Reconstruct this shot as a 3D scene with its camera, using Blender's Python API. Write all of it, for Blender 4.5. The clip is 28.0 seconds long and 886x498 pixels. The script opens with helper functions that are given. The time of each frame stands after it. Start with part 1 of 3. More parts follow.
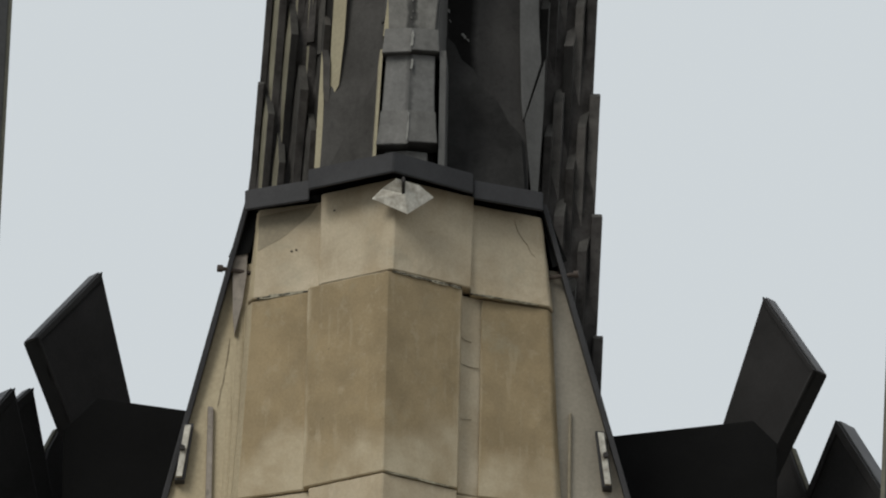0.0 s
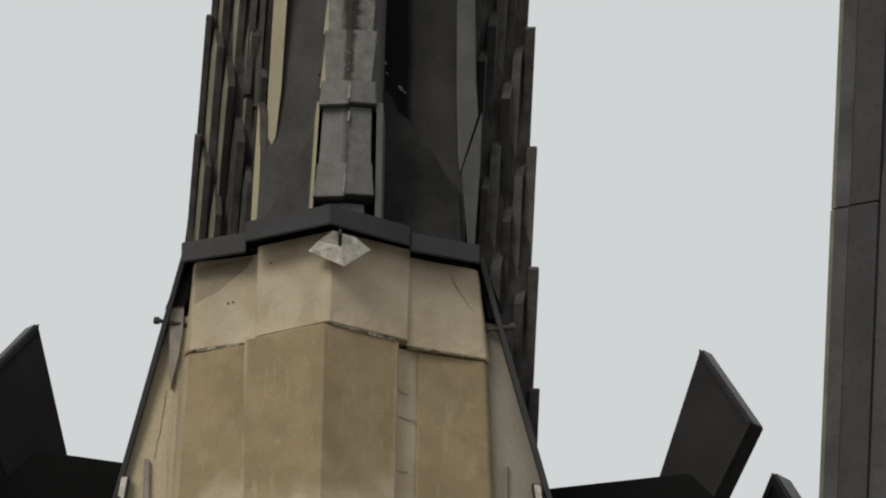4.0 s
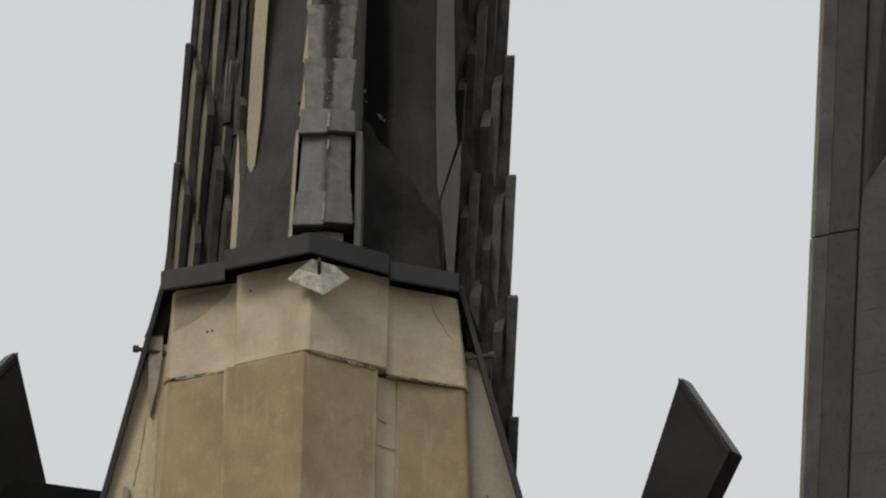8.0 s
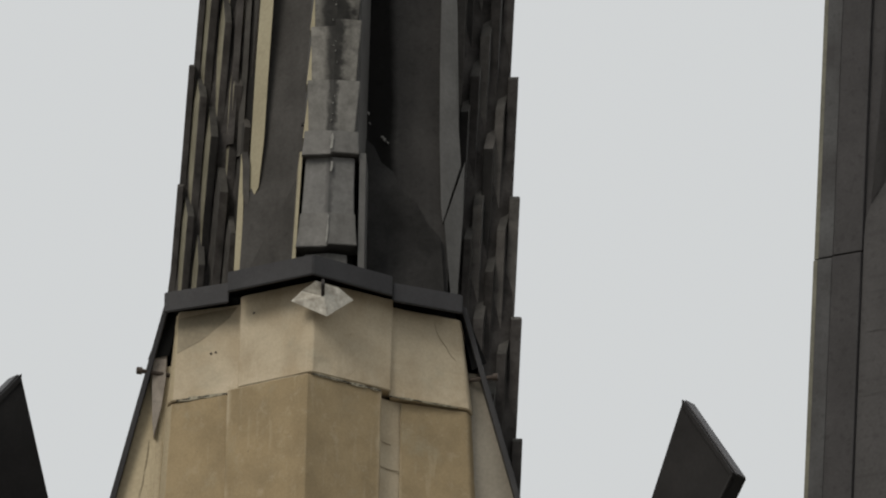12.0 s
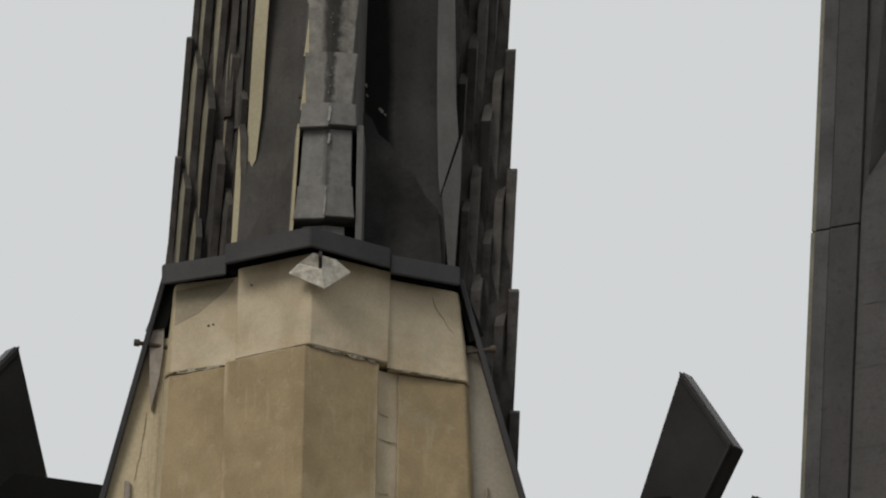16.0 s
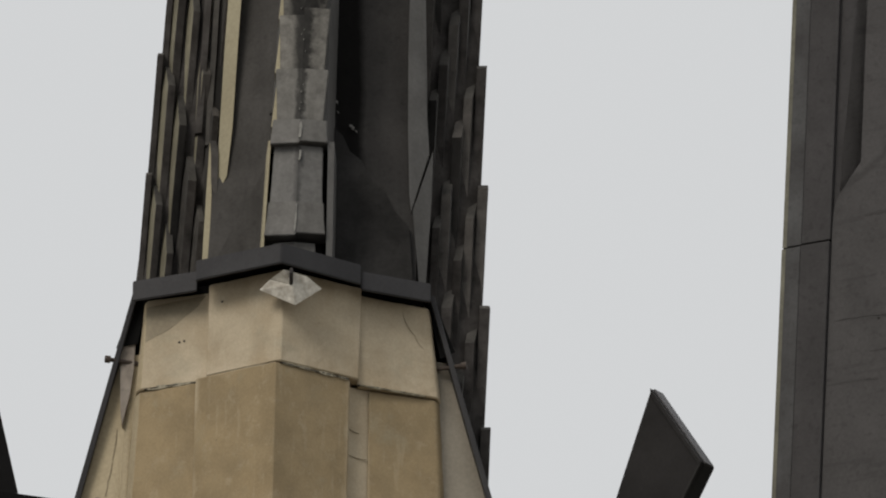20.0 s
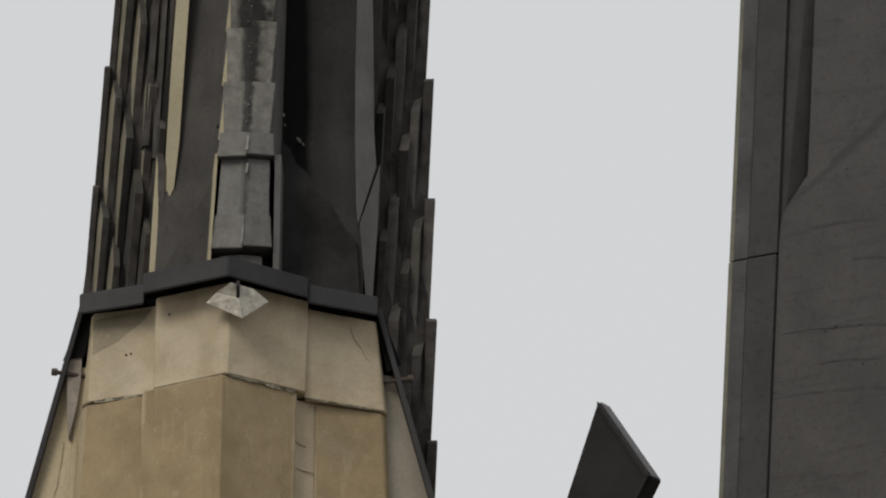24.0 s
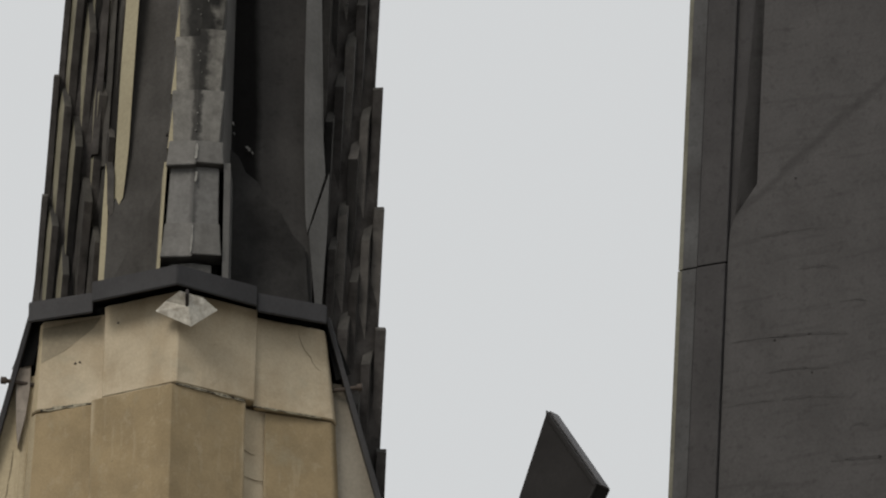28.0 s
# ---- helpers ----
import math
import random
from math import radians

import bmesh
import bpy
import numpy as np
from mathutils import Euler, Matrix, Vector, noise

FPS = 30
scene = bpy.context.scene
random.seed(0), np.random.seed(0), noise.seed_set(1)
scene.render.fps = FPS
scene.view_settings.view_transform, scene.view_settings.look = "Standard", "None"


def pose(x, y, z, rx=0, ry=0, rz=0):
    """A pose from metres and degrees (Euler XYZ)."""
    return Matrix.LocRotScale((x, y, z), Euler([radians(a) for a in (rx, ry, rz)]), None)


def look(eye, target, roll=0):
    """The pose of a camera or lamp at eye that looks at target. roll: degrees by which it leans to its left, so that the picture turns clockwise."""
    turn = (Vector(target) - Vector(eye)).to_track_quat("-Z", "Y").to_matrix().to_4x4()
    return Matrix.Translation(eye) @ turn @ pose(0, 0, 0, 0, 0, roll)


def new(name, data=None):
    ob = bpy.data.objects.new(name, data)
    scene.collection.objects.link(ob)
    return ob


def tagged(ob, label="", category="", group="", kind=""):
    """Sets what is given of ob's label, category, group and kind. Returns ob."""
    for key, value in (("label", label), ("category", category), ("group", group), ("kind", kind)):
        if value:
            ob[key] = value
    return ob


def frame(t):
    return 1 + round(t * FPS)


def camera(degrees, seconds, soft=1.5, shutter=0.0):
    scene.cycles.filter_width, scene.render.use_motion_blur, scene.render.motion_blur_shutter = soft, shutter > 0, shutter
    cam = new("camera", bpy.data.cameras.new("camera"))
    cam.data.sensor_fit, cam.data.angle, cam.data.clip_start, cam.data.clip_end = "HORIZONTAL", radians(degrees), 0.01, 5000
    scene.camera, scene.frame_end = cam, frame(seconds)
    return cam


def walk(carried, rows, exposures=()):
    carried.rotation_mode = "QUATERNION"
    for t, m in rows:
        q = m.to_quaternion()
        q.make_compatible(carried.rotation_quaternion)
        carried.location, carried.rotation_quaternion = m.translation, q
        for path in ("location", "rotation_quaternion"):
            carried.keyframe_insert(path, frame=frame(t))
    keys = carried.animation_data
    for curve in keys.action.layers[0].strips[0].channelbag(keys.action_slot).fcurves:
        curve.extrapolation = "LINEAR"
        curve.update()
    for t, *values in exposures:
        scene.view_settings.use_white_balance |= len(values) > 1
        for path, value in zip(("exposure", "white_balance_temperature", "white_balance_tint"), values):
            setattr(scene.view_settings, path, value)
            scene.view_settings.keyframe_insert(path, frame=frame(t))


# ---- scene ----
# Camera: a long lens held still on the ground, panning a little; azimuth and elevation in degrees.
EYE = (0.0, -75.2, 1.6)
cam = camera(2.0203, 28.0, soft=2.05)
AIM = [
    (0, 0.1231, 19.8294), (0.5, 0.0927, 19.8956), (1, 0.1767, 19.9015), (1.5, 0.2035, 19.9356),
    (2, 0.2384, 19.9560), (2.5, 0.2761, 19.9667), (4.5, 0.2743, 19.9483), (5, 0.2849, 19.9589),
    (5.5, 0.3078, 19.9751), (6, 0.3354, 19.9990), (6.5, 0.3379, 20.0116), (7, 0.3195, 20.0147),
    (7.5, 0.3196, 20.0167), (8, 0.3237, 20.0168), (8.5, 0.3259, 20.0184), (9, 0.3346, 20.0247),
    (9.5, 0.3360, 20.0329), (10, 0.3316, 20.0370), (10.5, 0.3295, 20.0407), (11, 0.3246, 20.0462),
    (11.5, 0.3187, 20.0543), (12, 0.3141, 20.0664), (12.5, 0.3202, 20.0618), (14.5, 0.3262, 20.0349),
    (15, 0.3172, 20.0230), (15.5, 0.3166, 20.0112), (16, 0.3214, 20.0029), (16.5, 0.3303, 19.9973),
    (17, 0.3526, 19.9918), (17.5, 0.3540, 19.9823), (18, 0.3714, 19.9902), (18.5, 0.3859, 20.0158),
    (19, 0.3834, 20.0356), (19.5, 0.3810, 20.0420), (20, 0.3914, 20.0420), (20.5, 0.3985, 20.0360),
    (21, 0.4137, 20.0271), (21.5, 0.4162, 20.0184), (23.5, 0.4902, 20.0400), (24, 0.5198, 20.0738),
    (24.5, 0.5930, 20.1082), (25, 0.6631, 20.1278), (25.5, 0.6819, 20.1300), (26, 0.6843, 20.1261),
    (26.5, 0.6822, 20.1189), (27, 0.6782, 20.1081), (27.5, 0.6756, 20.0921), (28, 0.6429, 20.0956),
]


def aimed(az, el, roll):
    a, e = radians(az), radians(el)
    way = Vector((math.sin(a) * math.cos(e), math.cos(a) * math.cos(e), math.sin(e)))
    return look(EYE, Vector(EYE) + 80.0 * way, roll)


walk(cam, [(t, aimed(az, el, 1.0)) for t, az, el in AIM],
     exposures=[(0, 0.0, 6250, 8), (2, 0.0, 6300, 9), (4.5, 0.0, 6550, 10), (18, 0.0, 6550, 10.5), (21, 0.0, 6570, 12), (28, 0.0, 6550, 11)])

# ---- sky and sun: bright overcast, a soft brighter side to the west ----
world = bpy.data.worlds.new("sky")
scene.world = world
world.use_nodes = True
nt = world.node_tree
nt.nodes.clear()
sky = nt.nodes.new("ShaderNodeTexSky")
sky.sky_type = "NISHITA"
sky.sun_disc = False
sky.sun_elevation = radians(38)
sky.sun_rotation = radians(-145.5)
sky_gain = nt.nodes.new("ShaderNodeMix")
sky_gain.data_type = "RGBA"
sky_gain.inputs["Factor"].default_value = 0.93
sky_gain.inputs["B"].default_value = (6.68, 6.85, 6.82, 1)
back = nt.nodes.new("ShaderNodeBackground")
back.inputs["Strength"].default_value = 0.1
out = nt.nodes.new("ShaderNodeOutputWorld")
nt.links.new(sky.outputs[0], sky_gain.inputs["A"])
nt.links.new(sky_gain.outputs["Result"], back.inputs["Color"])
nt.links.new(back.outputs[0], out.inputs["Surface"])

sun = new("sun", bpy.data.lights.new("sun", "SUN"))
sun.data.energy = 1.55
sun.data.angle = radians(25)
sun.data.color = (1.0, 0.94, 0.84)
sun.matrix_world = look((-55, -80, 72), (0, 0, 0))


# ---- materials ----
def mat(name, base, dark, rough=0.85, metal=0.0, scale=6.0, fine=90.0, bump=0.25, spots=0.0, streak=0.0, vary=0.12, spec=0.3, smear=0.0, stripe=None):
    """Procedural surface: broad blotches, fine grain, optional vertical streaks, and a small shift from piece to piece."""
    m = bpy.data.materials.new(name)
    m.use_nodes = True
    n, l = m.node_tree.nodes, m.node_tree.links
    bsdf = n["Principled BSDF"]
    coord = n.new("ShaderNodeTexCoord")
    info = n.new("ShaderNodeObjectInfo")
    shift = n.new("ShaderNodeVectorMath")
    shift.operation = "MULTIPLY_ADD"
    shift.inputs[1].default_value = (1, 1, 1)
    l.new(coord.outputs["Object"], shift.inputs[0])
    rnd = n.new("ShaderNodeVectorMath")
    rnd.operation = "SCALE"
    rnd.inputs[0].default_value = (7.3, 5.1, 9.7)
    l.new(info.outputs["Random"], rnd.inputs["Scale"])
    l.new(rnd.outputs[0], shift.inputs[2])
    broad = n.new("ShaderNodeTexNoise")
    broad.inputs["Scale"].default_value = scale
    broad.inputs["Detail"].default_value = 5
    broad.inputs["Roughness"].default_value = 0.6
    l.new(shift.outputs[0], broad.inputs["Vector"])
    grain = n.new("ShaderNodeTexNoise")
    grain.inputs["Scale"].default_value = fine
    grain.inputs["Detail"].default_value = 3
    l.new(shift.outputs[0], grain.inputs["Vector"])
    ramp = n.new("ShaderNodeValToRGB")
    ramp.color_ramp.elements[0].position, ramp.color_ramp.elements[1].position = 0.32, 0.68
    ramp.color_ramp.elements[0].color = (*dark, 1)
    ramp.color_ramp.elements[1].color = (*base, 1)
    l.new(broad.outputs["Fac"], ramp.inputs["Fac"])
    colour = ramp.outputs["Color"]

    def times(colour, fac, low, high):
        mr = n.new("ShaderNodeMapRange")
        mr.inputs["To Min"].default_value, mr.inputs["To Max"].default_value = low, high
        l.new(fac, mr.inputs["Value"])
        mul = n.new("ShaderNodeVectorMath")
        mul.operation = "SCALE"
        l.new(colour, mul.inputs[0])
        l.new(mr.outputs[0], mul.inputs["Scale"])
        return mul.outputs[0]

    colour = times(colour, grain.outputs["Fac"], 0.8, 1.2)
    colour = times(colour, info.outputs["Random"], 1 - vary, 1 + vary)
    if streak:
        st = n.new("ShaderNodeMapping")
        st.inputs["Scale"].default_value = (28, 28, 1.6)
        l.new(shift.outputs[0], st.inputs["Vector"])
        sn = n.new("ShaderNodeTexNoise")
        sn.inputs["Scale"].default_value = 1.0
        sn.inputs["Detail"].default_value = 4
        l.new(st.outputs[0], sn.inputs["Vector"])
        colour = times(colour, sn.outputs["Fac"], 1 - streak, 1 + streak)
    if spots:
        vor = n.new("ShaderNodeTexNoise")
        vor.inputs["Scale"].default_value = 38
        vor.inputs["Detail"].default_value = 2
        l.new(shift.outputs[0], vor.inputs["Vector"])
        mr = n.new("ShaderNodeMapRange")
        mr.inputs["From Min"].default_value, mr.inputs["From Max"].default_value = 0.30, 0.42
        mr.inputs["To Min"].default_value, mr.inputs["To Max"].default_value = 1 - spots, 1
        l.new(vor.outputs["Fac"], mr.inputs["Value"])
        mul = n.new("ShaderNodeVectorMath")
        mul.operation = "SCALE"
        l.new(colour, mul.inputs[0])
        l.new(mr.outputs[0], mul.inputs["Scale"])
        colour = mul.outputs[0]
    if smear:
        st = n.new("ShaderNodeMapping")
        st.inputs["Scale"].default_value = (5, 5, 42)
        st.inputs["Rotation"].default_value = (0, radians(2), 0)
        l.new(shift.outputs[0], st.inputs["Vector"])
        sn = n.new("ShaderNodeTexNoise")
        sn.inputs["Scale"].default_value, sn.inputs["Detail"].default_value = 1.0, 5
        l.new(st.outputs[0], sn.inputs["Vector"])
        mr = n.new("ShaderNodeMapRange")
        mr.interpolation_type = "SMOOTHSTEP"
        for key, val in (("From Min", 0.33), ("From Max", 0.45), ("To Min", 1 - smear), ("To Max", 1.0)):
            mr.inputs[key].default_value = val
        l.new(sn.outputs["Fac"], mr.inputs["Value"])
        mul = n.new("ShaderNodeVectorMath")
        mul.operation = "SCALE"
        l.new(colour, mul.inputs[0])
        l.new(mr.outputs[0], mul.inputs["Scale"])
        colour = mul.outputs[0]
    if stripe:
        across, offset, width, depth, wobble, flat = stripe
        dot = n.new("ShaderNodeVectorMath")
        dot.operation = "DOT_PRODUCT"
        dot.inputs[1].default_value = across
        l.new(coord.outputs["Object"], dot.inputs[0])
        wob = n.new("ShaderNodeMath")
        wob.operation = "MULTIPLY_ADD"
        wob.inputs[1].default_value = wobble
        l.new(broad.outputs["Fac"], wob.inputs[0])
        l.new(dot.outputs["Value"], wob.inputs[2])
        gap = n.new("ShaderNodeMath")
        gap.operation = "SUBTRACT"
        gap.inputs[1].default_value = offset
        l.new(wob.outputs[0], gap.inputs[0])
        band = n.new("ShaderNodeValToRGB")
        ramp2 = band.color_ramp
        ramp2.elements[0].position, ramp2.elements[1].position = 0.5 - width, 0.5 + width
        ramp2.elements[0].color = ramp2.elements[1].color = (1, 1, 1, 1)
        for place in (0.5 - flat * width, 0.5 + flat * width):
            ramp2.elements.new(place).color = (1 - depth, 1 - depth, 1 - depth, 1)
        half = n.new("ShaderNodeMath")
        half.operation = "ADD"
        half.inputs[1].default_value = 0.5
        l.new(gap.outputs[0], half.inputs[0])
        l.new(half.outputs[0], band.inputs["Fac"])
        mul = n.new("ShaderNodeVectorMath")
        mul.operation = "MULTIPLY"
        l.new(colour, mul.inputs[0])
        l.new(band.outputs["Color"], mul.inputs[1])
        colour = mul.outputs[0]
    l.new(colour, bsdf.inputs["Base Color"])
    bsdf.inputs["Specular IOR Level"].default_value = spec
    bsdf.inputs["Roughness"].default_value = rough
    bsdf.inputs["Metallic"].default_value = metal
    both = n.new("ShaderNodeMath")
    both.operation = "MULTIPLY_ADD"
    both.inputs[1].default_value = 0.5
    l.new(grain.outputs["Fac"], both.inputs[0])
    l.new(broad.outputs["Fac"], both.inputs[2])
    bp = n.new("ShaderNodeBump")
    bp.inputs["Strength"].default_value = bump
    bp.inputs["Distance"].default_value = 0.004
    l.new(both.outputs[0], bp.inputs["Height"])
    l.new(bp.outputs[0], bsdf.inputs["Normal"])
    return m



def stone(name, pale, brown, amount, streaks=0.5):
    """Limestone block: pale skin, a brown stain that stays clear of the block's edges, slanting lime streaks, pits and grain."""
    m = bpy.data.materials.new(name)
    m.use_nodes = True
    n, l = m.node_tree.nodes, m.node_tree.links
    bsdf = n["Principled BSDF"]
    coord, info = n.new("ShaderNodeTexCoord"), n.new("ShaderNodeObjectInfo")

    def math_node(op, a, b=None, c=None):
        k = n.new("ShaderNodeMath")
        k.operation = op
        for i, v in enumerate((a, b, c)):
            if v is None:
                continue
            if isinstance(v, (int, float)):
                k.inputs[i].default_value = v
            else:
                l.new(v, k.inputs[i])
        return k.outputs[0]

    rnd = n.new("ShaderNodeVectorMath")
    rnd.operation = "SCALE"
    rnd.inputs[0].default_value = (3.1, 8.7, 5.3)
    l.new(info.outputs["Random"], rnd.inputs["Scale"])
    vec = n.new("ShaderNodeVectorMath")
    l.new(coord.outputs["Object"], vec.inputs[0])
    l.new(rnd.outputs[0], vec.inputs[1])

    def tex(scale, detail=4, rough=0.6, stretch=None, turn=0.0):
        v = vec.outputs[0]
        if stretch:
            mp = n.new("ShaderNodeMapping")
            mp.inputs["Scale"].default_value = stretch
            mp.inputs["Rotation"].default_value = (0, turn, 0)
            l.new(v, mp.inputs["Vector"])
            v = mp.outputs[0]
        k = n.new("ShaderNodeTexNoise")
        k.inputs["Scale"].default_value, k.inputs["Detail"].default_value, k.inputs["Roughness"].default_value = scale, detail, rough
        l.new(v, k.inputs["Vector"])
        return k.outputs["Fac"]

    def step(v, low, high, a=0.0, z=1.0):
        k = n.new("ShaderNodeMapRange")
        k.interpolation_type = "SMOOTHSTEP"
        for key, val in (("From Min", low), ("From Max", high), ("To Min", a), ("To Max", z)):
            k.inputs[key].default_value = val
        l.new(v, k.inputs["Value"])
        return k.outputs[0]

    def mix(fac, a, c):
        k = n.new("ShaderNodeMix")
        k.data_type = "RGBA"
        l.new(fac, k.inputs["Factor"])
        for key, v in (("A", a), ("B", c)):
            if isinstance(v, tuple):
                k.inputs[key].default_value = (*v, 1)
            else:
                l.new(v, k.inputs[key])
        return k.outputs["Result"]

    sep = n.new("ShaderNodeSeparateXYZ")
    l.new(coord.outputs["Generated"], sep.inputs[0])
    side = math_node("SUBTRACT", 0.5, math_node("ABSOLUTE", math_node("SUBTRACT", sep.outputs["X"], 0.5)))
    low = math_node("MULTIPLY", math_node("SUBTRACT", sep.outputs["Z"], math_node("MULTIPLY_ADD", sep.outputs["X"], 0.16, 0.02)), 0.8)
    inner = math_node("ADD", math_node("MINIMUM", math_node("MULTIPLY", side, 5.0), low), math_node("MULTIPLY", math_node("SUBTRACT", tex(5, 4, 0.5), 0.5), 0.55))
    stain = math_node("MULTIPLY", step(inner, -0.05, 0.17), amount)
    tone = mix(step(tex(7, 4, 0.55), 0.3, 0.7), tuple(k * c for k, c in zip((0.84, 0.79, 0.72), pale)), tuple(1.12 * c for c in pale))
    dark = mix(step(tex(8, 4, 0.55), 0.3, 0.7), tuple(0.87 * c for c in brown), tuple(1.14 * c for c in brown))
    colour = mix(stain, tone, dark)
    lime = math_node("MULTIPLY", step(tex(1.0, 4, 0.6, (46, 46, 6), 0.35), 0.56, 0.72), streaks)
    colour = mix(lime, colour, tuple(1.05 * c for c in pale))
    bloom = math_node("MULTIPLY", step(tex(17, 6, 0.72), 0.53, 0.7), 0.32)
    colour = mix(bloom, colour, pale)
    green = math_node("MULTIPLY", step(tex(5, 4, 0.7), 0.55, 0.75), 0.35)
    colour = mix(green, colour, (0.3, 0.29, 0.22))
    pits = step(tex(42, 2, 0.5), 0.2, 0.27, 0.6, 1.0)
    fine = step(tex(120, 3, 0.6), 0.2, 0.8, 0.93, 1.07)
    mul = n.new("ShaderNodeVectorMath")
    mul.operation = "SCALE"
    l.new(colour, mul.inputs[0])
    l.new(math_node("MULTIPLY", pits, fine), mul.inputs["Scale"])
    l.new(mul.outputs[0], bsdf.inputs["Base Color"])
    bsdf.inputs["Roughness"].default_value = 0.9
    bsdf.inputs["Specular IOR Level"].default_value = 0.25
    bp = n.new("ShaderNodeBump")
    bp.inputs["Strength"].default_value, bp.inputs["Distance"].default_value = 0.14, 0.004
    l.new(math_node("ADD", math_node("MULTIPLY", tex(30, 5, 0.65), 1.0), math_node("MULTIPLY", pits, 0.4)), bp.inputs["Height"])
    l.new(bp.outputs[0], bsdf.inputs["Normal"])
    return m


LIMESTONE = stone("limestone", (0.462, 0.4, 0.3), (0.386, 0.326, 0.232), 0.5, 0.35)
STAINED = stone("stained_limestone", (0.408, 0.35, 0.25), (0.262, 0.201, 0.116), 0.92, 0.22)
POSTSTONE = mat("pinkish_grey_stone", (0.29, 0.256, 0.22), (0.19, 0.166, 0.143), scale=16, spots=0.25)
HAIRLINE = mat("faint_crack_dirt", (0.33, 0.285, 0.21), (0.25, 0.215, 0.157), scale=40)
PATCH = mat("darkened_limestone", (0.275, 0.238, 0.172), (0.22, 0.188, 0.134), scale=12)
LIME = mat("white_lime_drip", (0.29, 0.285, 0.265), (0.19, 0.187, 0.172), scale=60)
BLACK = mat("deep_shade_black", (0.008, 0.008, 0.008), (0.005, 0.005, 0.005), rough=0.7, scale=4, bump=0.1, spec=0.06)
EDGE = mat("grey_green_stone_edge", (0.17, 0.165, 0.13), (0.095, 0.092, 0.075), scale=9, streak=0.2)
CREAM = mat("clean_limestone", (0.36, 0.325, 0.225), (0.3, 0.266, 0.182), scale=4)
SHADED = mat("shaded_limestone", (0.305, 0.277, 0.228), (0.255, 0.23, 0.186), scale=5, streak=0.08)
SUNLIT = mat("sunlit_limestone", (0.43, 0.366, 0.25), (0.37, 0.31, 0.207), scale=4, streak=0.06)
CRUMB = mat("crumbling_pale_mortar", (0.36, 0.33, 0.25), (0.2, 0.18, 0.13), scale=60)
SOOT = mat("soot_and_shade_stone", (0.06, 0.0555, 0.053), (0.026, 0.0238, 0.0222), scale=13, spots=0.25, streak=0.3, vary=0.2, spec=0.06)
BLACKENED = mat("crusted_shaded_stone", (0.03, 0.0285, 0.027), (0.013, 0.0124, 0.012), scale=7, spots=0.2, streak=0.25, spec=0.06)
SHADE_STONE = mat("shaded_grey_stone", (0.14, 0.137, 0.132), (0.1, 0.098, 0.094), scale=6, streak=0.1)
WASHED_LIT = mat("washed_sunlit_stone", (0.24, 0.224, 0.165), (0.155, 0.143, 0.104), scale=10, streak=0.25)
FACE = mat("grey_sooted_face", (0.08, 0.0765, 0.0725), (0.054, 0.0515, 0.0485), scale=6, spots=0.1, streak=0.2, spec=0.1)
SETOFF = mat("grey_set_off", (0.066, 0.062, 0.056), (0.034, 0.032, 0.029), scale=16, spots=0.25, streak=0.2, vary=0.15)
SOOT_LIGHT = mat("weathered_grey_stone", (0.082, 0.0755, 0.069), (0.042, 0.0385, 0.035), scale=14, spots=0.3, vary=0.2)
SEAM = (1, 0, -0.026)
LEAD_SEAM = mat("lead_sheet_with_black_seam", (0.168, 0.163, 0.15), (0.108, 0.104, 0.095), rough=0.7, scale=30, fine=130, bump=0.4, streak=0.25, vary=0.06, stripe=(SEAM, -0.0769, 0.019, 0.75, 0.05, 0.45))
LEAD_DARK = mat("stained_lead_sheet", (0.185, 0.178, 0.16), (0.075, 0.071, 0.064), rough=0.75, scale=22, fine=130, bump=0.45, streak=0.45, vary=0.1, spots=0.2, stripe=(SEAM, -0.0719, 0.034, 0.82, 0.06, 0.5))
LEAD_BLACK = mat("crusted_lead_sheet", (0.175, 0.168, 0.15), (0.04, 0.038, 0.034), rough=0.8, scale=18, fine=130, bump=0.5, streak=0.5, vary=0.1, spots=0.3, stripe=(SEAM, -0.0619, 0.058, 0.85, 0.08, 0.6))
PANEL = mat("shaded_sooted_face", (0.05, 0.048, 0.0465), (0.033, 0.032, 0.0314), scale=4, spots=0.15, streak=0.2, spec=0.06, stripe=((1, 0, 0.02), 0.172, 0.058, 0.8, 0.05, 0.6))
LEAD_FAINT = mat("lead_sheet_with_faint_seam", (0.152, 0.149, 0.144), (0.107, 0.105, 0.1), rough=0.6, metal=0.2, scale=26, streak=0.2, vary=0.05, stripe=(SEAM, -0.0819, 0.016, 0.45, 0.04, 0.3))
LEAD = mat("grey_lead_sheet", (0.152, 0.148, 0.14), (0.098, 0.095, 0.089), rough=0.6, metal=0.2, scale=16, streak=0.2, vary=0.08)
METAL = mat("dark_coated_metal", (0.051, 0.0503, 0.0525), (0.037, 0.0366, 0.0386), rough=0.55, metal=0.2, scale=5, bump=0.08, spec=0.2)
BROACH = mat("shaded_sooted_slope", (0.042, 0.041, 0.04), (0.014, 0.0137, 0.0135), scale=5, spots=0.15, streak=0.15, spec=0.06)
SKYLIT_EDGE = mat("skylit_metal_edge", (0.115, 0.112, 0.118), (0.075, 0.073, 0.078), rough=0.5, metal=0.2, scale=9)
SLATE = mat("black_sheet_metal", (0.03, 0.0288, 0.0288), (0.02, 0.019, 0.019), rough=0.6, scale=4, bump=0.1, spec=0.12)
PIER = mat("dark_weathered_concrete", (0.0465, 0.0444, 0.0452), (0.034, 0.0326, 0.0332), scale=6, spots=0.2, streak=0.08)
